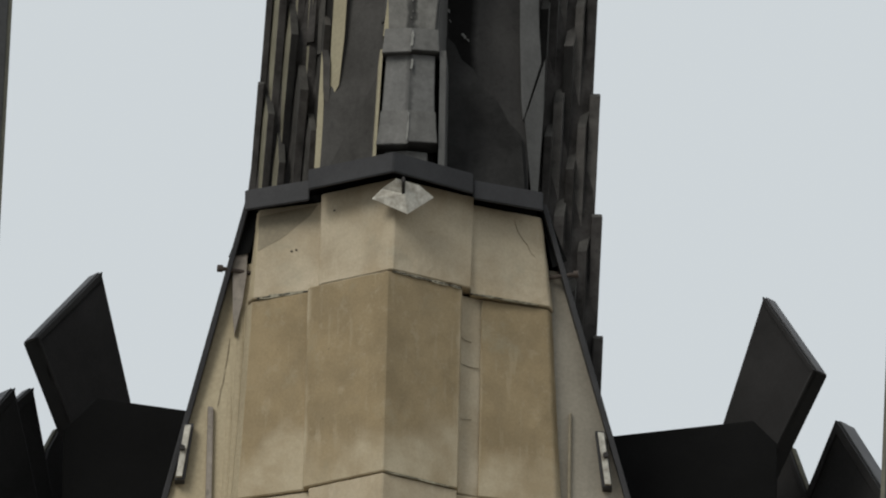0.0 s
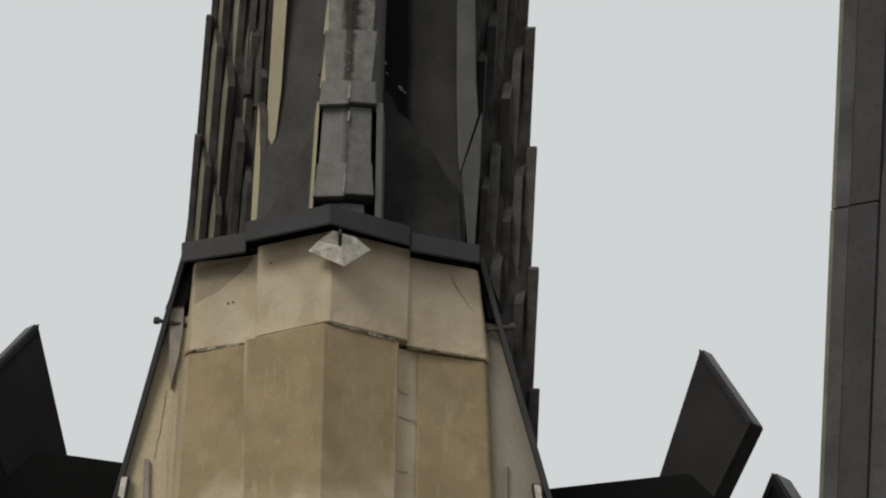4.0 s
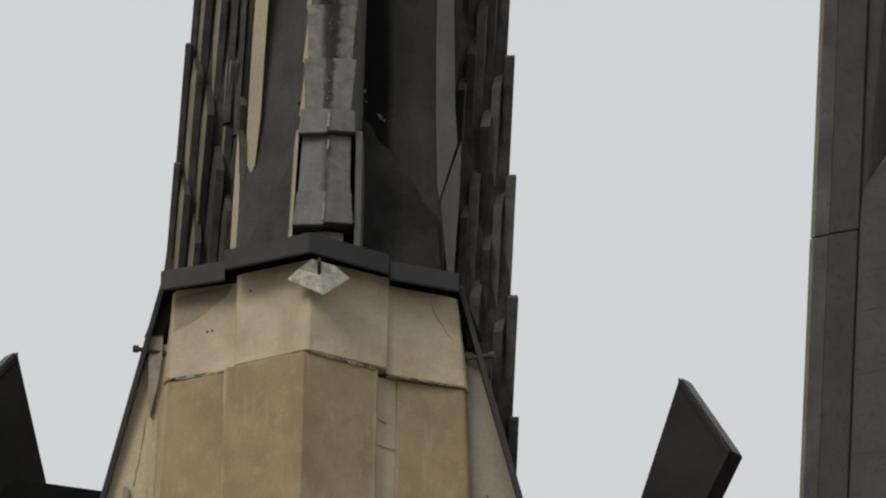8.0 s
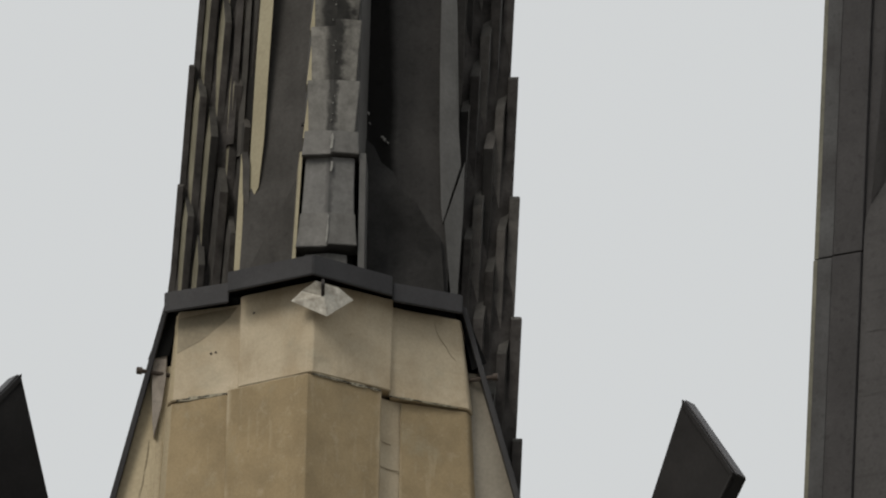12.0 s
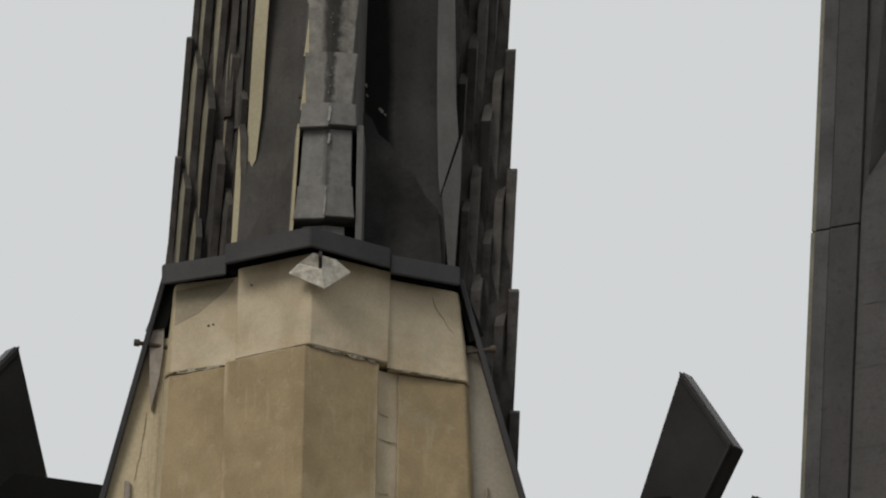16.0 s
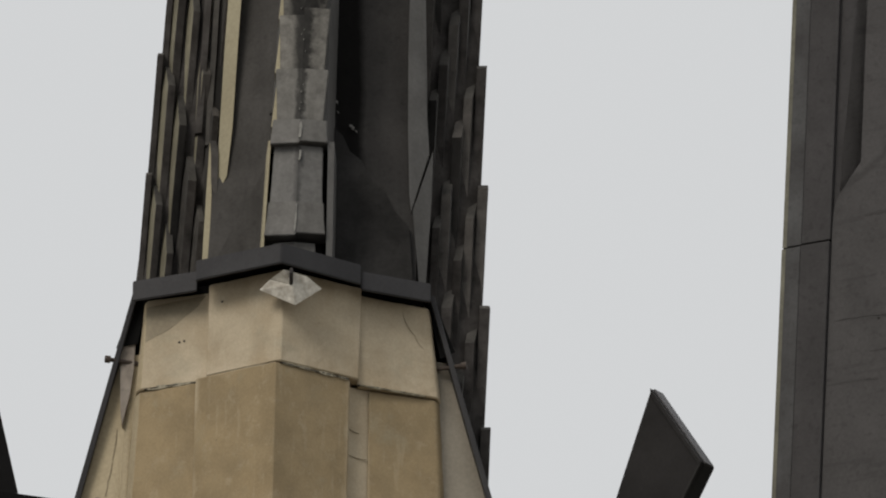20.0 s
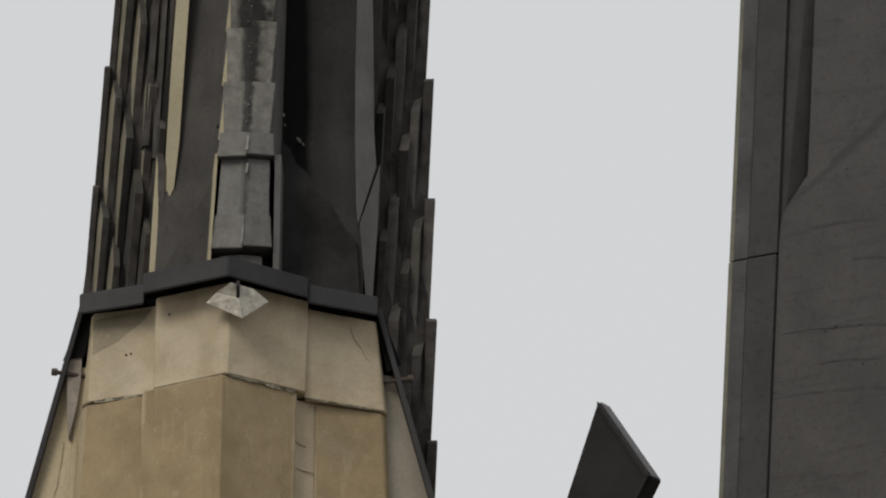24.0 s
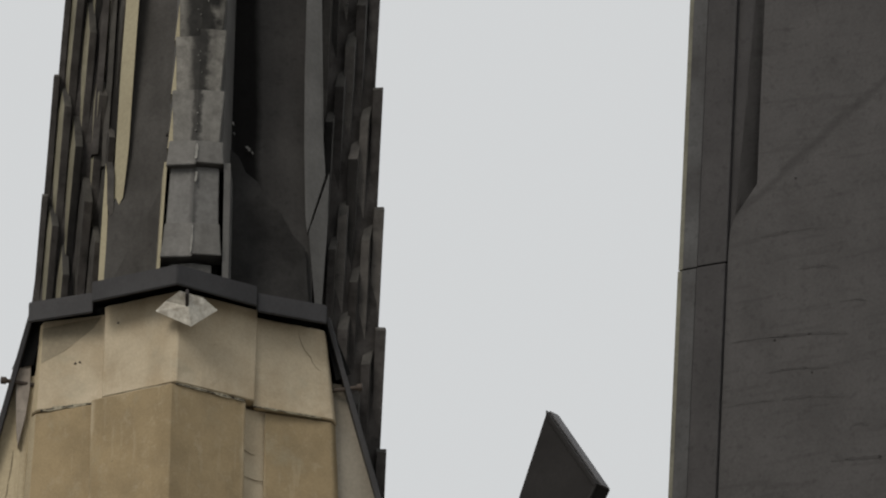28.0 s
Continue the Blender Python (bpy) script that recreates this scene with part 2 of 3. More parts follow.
PIER_EDGE = mat("mottled_pale_concrete", (0.076, 0.077, 0.078), (0.041, 0.0395, 0.04), scale=5, spots=0.2, streak=0.15)
PIER_FACE = mat("dark_smeared_concrete", (0.0635, 0.061, 0.061), (0.0485, 0.0466, 0.0466), scale=5, spots=0.15, streak=0.05, smear=0.12, stripe=((-0.5, 0.29, 0.82), 1.625, 0.022, 0.25, 0.08, 0.25))
PIER_SMEAR = mat("pier_dirt_smear", (0.0535, 0.0512, 0.0512), (0.0465, 0.0445, 0.0445), scale=30)
PIER_CRACK = mat("pier_crack_dirt", (0.055, 0.0523, 0.052), (0.047, 0.0445, 0.0445), scale=50)
CRACK = mat("crack_dirt", (0.035, 0.032, 0.03), (0.02, 0.02, 0.018))
BOLT = mat("blackened_iron", (0.035, 0.03, 0.028), (0.02, 0.018, 0.017), rough=0.7, scale=40)
STEEL = mat("galvanised_steel", (0.55, 0.53, 0.47), (0.26, 0.238, 0.2), rough=0.6, metal=0.15, scale=34, vary=0.03)
IRON = mat("rusty_iron", (0.08, 0.065, 0.055), (0.05, 0.04, 0.035), rough=0.8, metal=0.3, scale=40)
WALL = mat("plain_tower_stone", (0.36, 0.31, 0.22), (0.27, 0.22, 0.15), scale=1.5)
GROUND = mat("grey_paving", (0.2, 0.19, 0.17), (0.13, 0.12, 0.11), scale=0.5, fine=20)

# ---- helpers for building; all places are relative to the tip of the coping ----
TIP = Vector((0, 0, 28.97))


def thing(name, base, label, category, group="", kind=""):
    ob = new(name)
    ob.location = TIP + Vector(base)
    ob.empty_display_size = 0.1
    return tagged(ob, label, category, group, kind)


def part(name, bm, material, parent, label="", bevel=0.0):
    """One mesh under a thing or part; its vertices are given relative to the coping's tip."""
    if bevel:
        bmesh.ops.bevel(bm, geom=bm.edges[:], offset=bevel, segments=2, profile=0.6, affect="EDGES", clamp_overlap=True)
    root = parent
    while root.parent:
        root = root.parent
    bmesh.ops.recalc_face_normals(bm, faces=bm.faces[:])
    bmesh.ops.translate(bm, verts=bm.verts[:], vec=TIP - root.location)
    me = bpy.data.meshes.new(name)
    bm.to_mesh(me)
    bm.free()
    me.materials.append(material)
    ob = new(name, me)
    ob.parent = parent
    return tagged(ob, label)


def loft(*rings):
    """A closed solid through rings of points, each ring listed the same way round."""
    bm = bmesh.new()
    vs = [[bm.verts.new(p) for p in ring] for ring in rings]
    for a, b in zip(vs, vs[1:]):
        for i in range(len(a)):
            j = (i + 1) % len(a)
            bm.faces.new((a[i], a[j], b[j], b[i]))
    bm.faces.new(vs[0][::-1])
    bm.faces.new(vs[-1])
    return bm


def prism(plan, z0, z1, dx=0.0, dy=0.0):
    """A plan raised from z0 to z1; the foot is moved by dx, dy."""
    return loft([(x + dx, y + dy, z0) for x, y in plan], [(x, y, z1) for x, y in plan])


def box(x0, x1, y0, y1, z0, z1):
    return prism([(x0, y0), (x1, y0), (x1, y1), (x0, y1)], z0, z1)


def rod(a, b, r, sides=10, r2=None):
    """A round bar from a to b."""
    a, b = Vector(a), Vector(b)
    q = (b - a).to_track_quat("Z", "Y")
    ring = lambda p, r: [p + q @ Vector((r * math.cos(i * math.tau / sides), r * math.sin(i * math.tau / sides), 0)) for i in range(sides)]
    return loft(ring(a, r), ring(b, r if r2 is None else r2))


def roughen(bm, amount, cell=0.05, cuts=0):
    """Worn, uneven faces."""
    if cuts:
        bmesh.ops.subdivide_edges(bm, edges=bm.edges[:], cuts=cuts, use_grid_fill=True)
    for v in bm.verts:
        v.co += amount * noise.noise_vector(v.co / cell)
    return bm


# ---- ground and the plain tower below the view ----
bm = bmesh.new()
bmesh.ops.create_circle(bm, cap_ends=True, segments=48, radius=2500)
me = bpy.data.meshes.new("ground")
bm.to_mesh(me)
me.materials.append(GROUND)
tagged(new("ground", me), "grey paved ground far below the tower", "ground", kind="structure")
tower = thing("wall_tower", (0.5, 3.0, -28.97), "plain limestone tower wall under the pinnacles", "wall", kind="structure")
part("shaft", box(-2.6, 3.6, -0.25, 6.0, -28.97, -1.38), WALL, tower)

# ---- the stone pinnacle ----
pin = thing("stone_pinnacle", (0, 0.4, -1.38), "cream limestone pinnacle of stained blocks under a dark metal coping", "pinnacle")
V = 0.70
part("core", loft([(-0.66, 0.62, -1.38), (0.7, 0.62, -1.38), (0.7, 1.0, -1.38), (-0.66, 1.0, -1.38)],
                  [(-0.36, 0.5, -0.01), (0.38, 0.5, -0.01), (0.38, 0.8, -0.01), (-0.36, 0.8, -0.01)]), SOOT, pin)


def worn(bm):
    """Cut a block's faces finely, round its edges a little and make them uneven."""
    bm.normal_update()
    sharp = [e for e in bm.edges if e.calc_face_angle(0) > 0.3]
    bmesh.ops.bevel(bm, geom=sharp, offset=0.004, segments=1, affect="EDGES")
    bmesh.ops.triangulate(bm, faces=[f for f in bm.faces if len(f.verts) > 4])
    for _ in range(4):
        long = [e for e in bm.edges if e.calc_length() > 0.035]
        if long:
            bmesh.ops.subdivide_edges(bm, edges=long, cuts=1, use_grid_fill=True)
    for v in bm.verts:
        v.co += 0.0012 * noise.noise_vector(v.co / 0.05) + 0.001 * noise.noise_vector(v.co / 0.018)
    return bm


def corner_block(name, xa, x0, x1, y, z0, z1, material, lean=0.0, label=""):
    """A block whose front is a blunt corner."""
    plan = [(x0, y + V * (xa - x0)), (xa, y), (x1, y + (V - 0.04) * (x1 - xa)), (x1 - 0.02, 0.52), (x0 + 0.02, 0.52)]
    bm = prism(plan, z0, z1, dx=lean)
    return part(name, worn(bm), material, pin, label)


def flank_block(name, x0, y0, x1, y1, z0, z1, material, dx=0.0, ease=(0.35, 0.7), label=""):
    """A block beside the corner block, from its inner edge (x0, y0) to its outer one (x1, y1); dx widens its foot, ease rounds its outer corner above and below."""
    s = 1 if x1 > x0 else -1
    turn = lambda k: [(x1, y1), (x1 + s * (0.008 if s > 0 else 0.003) * k, y1 + 0.008), (x1 + s * 0.016 * k, y1 + 0.026), (x1 + s * 0.022 * k, y1 + 0.06), (x1 + s * 0.034 * k, y1 + 0.15)]
    top = [(x0, y0)] + turn(ease[0]) + [(x0, 0.6)]
    foot = [(x0, y0)] + [(x + dx, y) for x, y in turn(ease[1])] + [(x0, 0.6)]
    bm = loft([(x, y, z0) for x, y in foot], [(x, y, z1) for x, y in top])
    ob = part(name, worn(bm), material, pin, label)
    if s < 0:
        ob.data.materials.append(SUNLIT)
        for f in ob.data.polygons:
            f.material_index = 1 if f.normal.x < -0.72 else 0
    return ob


front_top = corner_block("block", 0.006, -0.229, 0.258, 0.06, -0.302, 0.008, LIMESTONE, lean=-0.004)
corner_block("block", -0.014, -0.267, 0.226, 0.052, -0.985, -0.309, STAINED, lean=-0.004)
corner_block("block", -0.018, -0.252, 0.22, 0.055, -1.38, -0.99, LIMESTONE)
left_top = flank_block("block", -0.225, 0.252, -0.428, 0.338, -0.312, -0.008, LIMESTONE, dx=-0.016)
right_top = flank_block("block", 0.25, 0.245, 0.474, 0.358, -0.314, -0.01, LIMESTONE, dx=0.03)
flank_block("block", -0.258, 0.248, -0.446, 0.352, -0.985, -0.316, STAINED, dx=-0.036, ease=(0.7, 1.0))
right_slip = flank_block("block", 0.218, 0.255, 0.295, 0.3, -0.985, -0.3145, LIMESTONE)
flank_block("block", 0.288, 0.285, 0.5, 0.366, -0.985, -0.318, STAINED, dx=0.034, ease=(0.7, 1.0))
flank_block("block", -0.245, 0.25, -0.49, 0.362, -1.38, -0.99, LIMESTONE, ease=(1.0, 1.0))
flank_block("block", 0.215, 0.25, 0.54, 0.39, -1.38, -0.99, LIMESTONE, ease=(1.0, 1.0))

for x0, x1 in ((-0.475, -0.39), (0.42, 0.5)):
    part("infill", box(x0, x1, 0.6, 0.69, -0.22, 0.0), SOOT, pin)
# sloping shoulders behind the blocks; left coloured as sunlit, right as shaded
for s, xa, xb, g in ((-1, 0.462, 0.512, 0.262), (1, 0.48, 0.536, 0.297)):
    top, low = -0.17, -1.38
    wid = lambda z: g * (top - z)
    bm = loft([(s * 0.42, 0.39, low), (s * (xb + wid(low)), 0.5, low), (s * (xb + wid(low)), 0.8, low), (s * 0.42, 0.8, low)],
              [(s * 0.42, 0.39, top), (s * xb, 0.42, top), (s * xb, 0.7, top), (s * 0.42, 0.7, top)])
    part("shoulder", bm, SUNLIT if s < 0 else SHADED, pin, bevel=0.004)
    # slim upright rib that dies into the shoulder, the right one darkened for its shade
    r, wide = (0.561, 0.022) if s < 0 else (0.573, 0.013)
    bm = loft([(s * r, 0.41, -1.38), (s * (r + wide), 0.415, -1.38), (s * (r + wide + 0.004), 0.5, -1.38), (s * r, 0.5, -1.38)],
              [(s * r, 0.41, -0.655), (s * (r + wide - 0.004), 0.415, -0.648), (s * (r + wide), 0.5, -0.64), (s * r, 0.5, -0.64)])
    part("rib", bm, POSTSTONE if s < 0 else PATCH, pin, bevel=0.005)

for x, y, r, foot in ((0.474, 0.412, 0.024, 0.03), (0.5, 0.421, 0.018, 0.026)):
    part("moulding", rod((-x - foot, y, -1.38), (-x, y + 0.01, -0.35), r, 20, 0.7 * r), SUNLIT, pin)

post = [(-0.5117, -0.1173), (-0.4611, -0.1163), (-0.4645, -0.2201), (-0.4771, -0.3162), (-0.4987, -0.4164), (-0.5053, -0.3551)]
part("post", loft([(x, 0.385, z) for x, z in post], [(x, 0.5, z) for x, z in post]), POSTSTONE, pin, "grey weathered upright stone", bevel=0.003)
part("soffit", loft([(-0.4671, 0.378, 0.0079), (-0.4219, 0.378, 0.0088), (-0.4552, 0.378, -0.1418), (-0.5235, 0.378, -0.1584)], [(-0.4685, 0.6, 0.0884), (-0.4231, 0.6, 0.0892), (-0.4565, 0.6, -0.0618), (-0.5251, 0.6, -0.0785)]), BLACK, pin, "black sheet for the shade under the verge")
part("soffit", loft([(0.4693, 0.374, 0.0207), (0.4928, 0.374, 0.0212), (0.5604, 0.374, -0.1505), (0.5138, 0.374, -0.1744)], [(0.4707, 0.6, 0.1027), (0.4943, 0.6, 0.1031), (0.5621, 0.6, -0.0691), (0.5153, 0.6, -0.0931)]), BLACK, pin, "black sheet for the shade under the verge")

# ---- metal coping ----
cop = thing("metal_coping", (0, 0.3, 0.0), "dark grey folded metal coping on the limestone pinnacle", "coping")


def folded(name, front, back, z0, z1):
    """Folded sheet: an upright fascia along the front line and a thin top sheet, open below."""
    lip = [(x, y + 0.014) for x, y in front]
    bm = bmesh.new()
    n = len(front)
    ring = lambda pts, z: [bm.verts.new((x, y, z)) for x, y in pts]
    a0, a1, b0, b1 = ring(front, z0), ring(front, z1), ring(lip, z0), ring(lip, z1 - 0.012)
    c0, c1 = ring(back, z1 - 0.012), ring(back, z1)
    for i in range(n - 1):
        bm.faces.new((a0[i], a0[i + 1], a1[i + 1], a1[i]))
        bm.faces.new((b0[i + 1], b0[i], b1[i], b1[i + 1]))
        bm.faces.new((a0[i + 1], a0[i], b0[i], b0[i + 1]))
        bm.faces.new((b1[i + 1], b1[i], c0[i], c0[i + 1]))
        bm.faces.new((a1[i], a1[i + 1], c1[i + 1], c1[i]))
        bm.faces.new((c0[i], c1[i], c1[i + 1], c0[i + 1]))
    for i in (0, n - 1):
        bm.faces.new((a0[i], a1[i], c1[i], c0[i], b1[i], b0[i]))
    bmesh.ops.recalc_face_normals(bm, faces=bm.faces[:])
    bmesh.ops.bevel(bm, geom=[e for e in bm.edges if e.calc_face_angle(0) > 0.5], offset=0.003, segments=2, affect="EDGES")
    return part(name, bm, METAL, cop)


folded("centre_fold", [(-0.272, 0.128), (-0.0011, -0.052), (0.2545, 0.137)], [(-0.27, 0.5), (0, 0.5), (0.254, 0.5)], -0.012, 0.0555)
folded("side_fold", [(-0.4738, 0.285), (-0.268, 0.178)], [(-0.474, 0.7), (-0.27, 0.7)], -0.0295, 0.038)
folded("side_fold", [(0.2565, 0.158), (0.4794, 0.262)], [(0.256, 0.7), (0.48, 0.7)], -0.0215, 0.041)
part("closing_board", prism([(-0.44, 0.36), (-0.2, 0.26), (0.01, 0.1), (0.24, 0.26), (0.46, 0.38), (0.46, 0.7), (-0.44, 0.7)], -0.008, 0.022), BLACK, cop, "added black board for the shade under the coping")
for s, x0, x1 in ((-1, 0.468, 0.825), (1, 0.488, 0.905)):
    bm = loft([(s * (x1 - 0.014), 0.49, -1.38), (s * (x1 + 0.006), 0.49, -1.38), (s * (x1 + 0.006), 0.86, -1.38), (s * (x1 - 0.014), 0.86, -1.38)],
              [(s * (x0 - 0.014), 0.34, 0.028), (s * (x0 + 0.003), 0.34, 0.028), (s * (x0 + 0.003), 0.7, 0.028), (s * (x0 - 0.014), 0.7, 0.028)])
    part("verge_strip", bm, METAL, cop, bevel=0.003)

# ---- bent plate with its hook, pins and clips ----
pl = thing("steel_plate", (0.035, 0.05, -0.13), "bent galvanised steel plate with a small hook under the coping", "plate")
bm = bmesh.new()
tipv = [(0.0463, 0.0, -0.1363), (-0.0679, 0.03, -0.076), (-0.0361, 0.02, -0.0445), (0.0083, -0.03, -0.0274), (0.0825, 0.01, -0.0344), (0.13, 0.04, -0.0647)]
fv = [bm.verts.new(p) for p in tipv]
mid = bm.verts.new((0.0362, -0.012, -0.0739))
for i in range(6):
    bm.faces.new((mid, fv[i], fv[(i + 1) % 6]))
bmesh.ops.recalc_face_normals(bm, faces=bm.faces[:])
bmesh.ops.solidify(bm, geom=bm.faces[:], thickness=0.006)
sheet = part("sheet", bm, STEEL, pl)
part("hook", rod((0.0325, -0.008, -0.0687), (0.0319, -0.04, -0.044), 0.006), BOLT, sheet, "rusty iron hook")
part("hook_stem", rod((0.0319, -0.04, -0.0459), (0.0316, -0.03, -0.025), 0.006), BOLT, sheet)
for s, x0, x1, z in ((-1, 0.45, 0.553, -0.202), (1, 0.5, 0.594, -0.2)):
    pn = thing("iron_pin", (s * x0, 0.36, z), "rusty iron pin sticking out of the pinnacle's edge", "pin", group="pins in the pinnacle")
    shank = part("shank", rod((s * x0, 0.4, z), (s * x1, 0.36, z), 0.007), IRON, pn)
    part("head", rod((s * (x1 - 0.012), 0.3635, z), (s * (x1 + 0.004), 0.36, z), 0.012, 12), IRON, shank)
    xc = 0.655 if s < 0 else 0.69
    cl = thing("steel_clip", (s * xc, 0.4, -0.8), "flat galvanised clip with a bolt holding the metal verge", "clip", group="clips on the verge")
    bar = lambda a, b, y, z0, z1: loft([(s * (xc + 0.012 + a), y, z0), (s * (xc + 0.012 + b), y + 0.004, z0), (s * (xc + 0.012 + b), 0.46, z0), (s * (xc + 0.012 + a), 0.46, z0)],
                                       [(s * (xc - 0.014 + a), y, z1), (s * (xc - 0.014 + b), y + 0.004, z1), (s * (xc - 0.014 + b), 0.46, z1), (s * (xc - 0.014 + a), 0.46, z1)])
    part("packing_strip", bar(-0.018, 0.013, 0.41, -0.902, -0.712), METAL, cl, "dark packing strip", bevel=0.002)
    strap = part("strap", bar(-0.010, 0.010, 0.398, -0.895, -0.72), STEEL, cl, bevel=0.002)
    part("bolt", rod((s * (xc + 0.003), 0.43, -0.8), (s * (xc + 0.003), 0.385, -0.8), 0.009, 8), BOLT, strap, "rusty bolt")

# ---- the dark spire behind ----
spire = thing("stone_spire", (0.1, 0.9, -1.38), "soot-blackened stone spire with a lead-covered rib and stepped upright slabs", "spire")
BOT, TOP = -1.38, 1.75


def lean(z):
    """Sideways drift of the spire's axis at height z."""
    return 0.018 * (z - 0.3)


def taper(z):
    return 1.0 - 0.085 * (z - 0.3)


AX = 0.10


def sp(x, y, z):
    """A point of the spire given at height 0.3, carried up or down its taper."""
    return (AX + (x - AX) * taper(z) + lean(z), 1.0 + (y - 1.0) * taper(z), z)


def raised(plan, z0, z1):
    return loft([sp(x, y, z0) for x, y in plan], [sp(x, y, z1) for x, y in plan])


part("core", raised([(-0.2, 0.82), (-0.05, 0.66), (0.24, 0.66), (0.42, 0.82), (0.55, 1.05), (0.3, 1.45), (-0.1, 1.45), (-0.34, 1.05)], BOT, TOP), SOOT, spire)
# face panels: wide below, cut back by a sloping broach to a narrower face above
def face_panel(s, xin, yin, low_x, low_y, up_x, up_y, z_low, z_up, material):
    back = 0.8
    ring = lambda x, y, z: [sp(xin, yin, z), sp(x, y, z), sp(x, back, z), sp(xin, back, z)]
    bm = loft(ring(low_x, low_y, BOT), ring(low_x, low_y, z_low), ring(up_x, up_y, z_up), ring(up_x, up_y, TOP))
    return part("face_panel", bm, material, spire)


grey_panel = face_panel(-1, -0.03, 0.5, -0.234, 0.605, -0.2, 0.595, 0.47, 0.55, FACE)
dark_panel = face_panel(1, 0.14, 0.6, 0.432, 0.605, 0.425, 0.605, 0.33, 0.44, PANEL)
# sloping lower facet of the dark face, with a ragged upper edge
facet = [(0.147, 0.60, 0.70), (0.185, 0.60, 0.665), (0.21, 0.60, 0.61), (0.25, 0.60, 0.578), (0.285, 0.60, 0.51), (0.33, 0.60, 0.468), (0.362, 0.60, 0.402), (0.408, 0.60, 0.35), (0.428, 0.6, 0.05), (0.147, 0.60, 0.05)]
bm = loft([sp(x, y - 0.012 - 0.02 * (0.7 - z), z) for x, y, z in facet], [sp(x, y + 0.05, z) for x, y, z in facet])
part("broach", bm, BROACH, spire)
bm = loft([sp(x, y, z) for x, y, z in ((-0.035, 0.49, 0.58), (-0.24, 0.59, 0.15), (-0.03, 0.485, 0.05))],
          [sp(x, y, z) for x, y, z in ((-0.035, 0.6, 0.58), (-0.24, 0.7, 0.15), (-0.03, 0.6, 0.05))])
part("broach", bm, FACE, spire)
# reveals beside the face panels, with pointed stops over the splayed edges below
def inlay(name, outline, y, slant, material, label=""):
    """An upright piece with the given outline in (x, z), let into the face; its front runs back from depth y to the side given by slant."""
    x0 = sum(x for x, z in outline) / len(outline)
    bm = loft([(x, y + slant * (x - x0), z) for x, z in outline], [(x, 0.86, z) for x, z in outline])
    bmesh.ops.triangulate(bm, faces=[f for f in bm.faces if len(f.verts) > 4])
    return part(name, bm, material, spire, label)


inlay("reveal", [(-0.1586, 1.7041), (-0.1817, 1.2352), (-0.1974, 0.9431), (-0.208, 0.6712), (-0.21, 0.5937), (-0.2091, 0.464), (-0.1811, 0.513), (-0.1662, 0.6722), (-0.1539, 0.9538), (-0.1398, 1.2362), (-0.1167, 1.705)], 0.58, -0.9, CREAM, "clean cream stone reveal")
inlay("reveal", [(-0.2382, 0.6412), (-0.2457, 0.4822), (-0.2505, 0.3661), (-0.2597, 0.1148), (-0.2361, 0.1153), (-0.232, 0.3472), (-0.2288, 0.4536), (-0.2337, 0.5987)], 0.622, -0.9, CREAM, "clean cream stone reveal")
inlay("chipped_edge", [(-0.2346, 0.6426), (-0.2316, 0.4993), (-0.2233, 0.4531), (-0.2109, 0.465), (-0.21, 0.5966), (-0.2182, 0.6391)], 0.606, -0.4, SOOT_LIGHT, "broken grey stone edge")
inlay("reveal", [(0.3961, 1.7189), (0.3975, 1.2505), (0.3956, 0.9587), (0.3985, 0.7064), (0.4064, 0.4742), (0.4131, 0.4086), (0.469, 0.6267), (0.4621, 0.7079), (0.4538, 0.96), (0.4449, 1.2516), (0.4327, 1.7197)], 0.611, 0.95, SHADE_STONE, "stone reveal coloured grey as in shade")
inlay("reveal", [(0.4817, 0.6384), (0.4186, 0.4085), (0.4432, 0.1579), (0.4632, 0.1584), (0.4791, 0.4795)], 0.628, 0.95, SHADE_STONE, "stone reveal coloured grey as in shade")

# central rib with its lead pieces
RX = lambda z: 0.0405 + 0.026 * (z - 0.25)
RAIL = lambda z: RX(z) + 0.0055
rib_plan = lambda z, h, yf, yb: [(RX(z) - h, yf + 0.01, z), (RX(z), yf, z), (RX(z) + h, yf + 0.01, z), (RX(z) + h + 0.03, yb, z), (RX(z) - h - 0.012, yb, z)]
part("rib_body", loft(rib_plan(BOT, 0.09, 0.47, 0.65), rib_plan(0.57, 0.086, 0.47, 0.65)), BLACKENED, spire)
part("rib_body", loft(rib_plan(0.56, 0.088, 0.41, 0.65), rib_plan(TOP, 0.068, 0.42, 0.65)), SHADE_STONE, spire)
for s in (-1, 1):
    t = 0.009 if s < 0 else 0.02
    a = lambda z, h: [(RAIL(z) + s * (h - t), 0.375, z), (RAIL(z) + s * h, 0.38, z), (RAIL(z) + s * (h + 0.012), 0.66, z), (RAIL(z) + s * (h - t), 0.6, z)]
    part("rib_rail", loft(a(BOT, 0.13), a(0.17, 0.112), a(0.56, 0.104)) if s < 0 else loft(a(BOT, 0.14), a(0.17, 0.118), a(0.56, 0.108)),
         CREAM if s < 0 else SHADE_STONE, spire)


for z0, z1 in ((0.615, 0.80), (0.80, 0.985), (0.985, 1.17), (1.17, 1.355), (1.355, 1.54)):
    h0, h1 = 0.1 - 0.02 * z0 + 0.004, 0.1 - 0.02 * z1 - 0.006
    q = lambda z, h: [(RX(z) - h, 0.40, z), (RX(z) - h + 0.02, 0.385, z), (RX(z) - h + 0.02, 0.6, z), (RX(z) - h, 0.6, z)]
    part("rib_cheek", loft(q(z0, h0), q(z1, h1)), CREAM, spire, "clean cream stone edge of the rib")


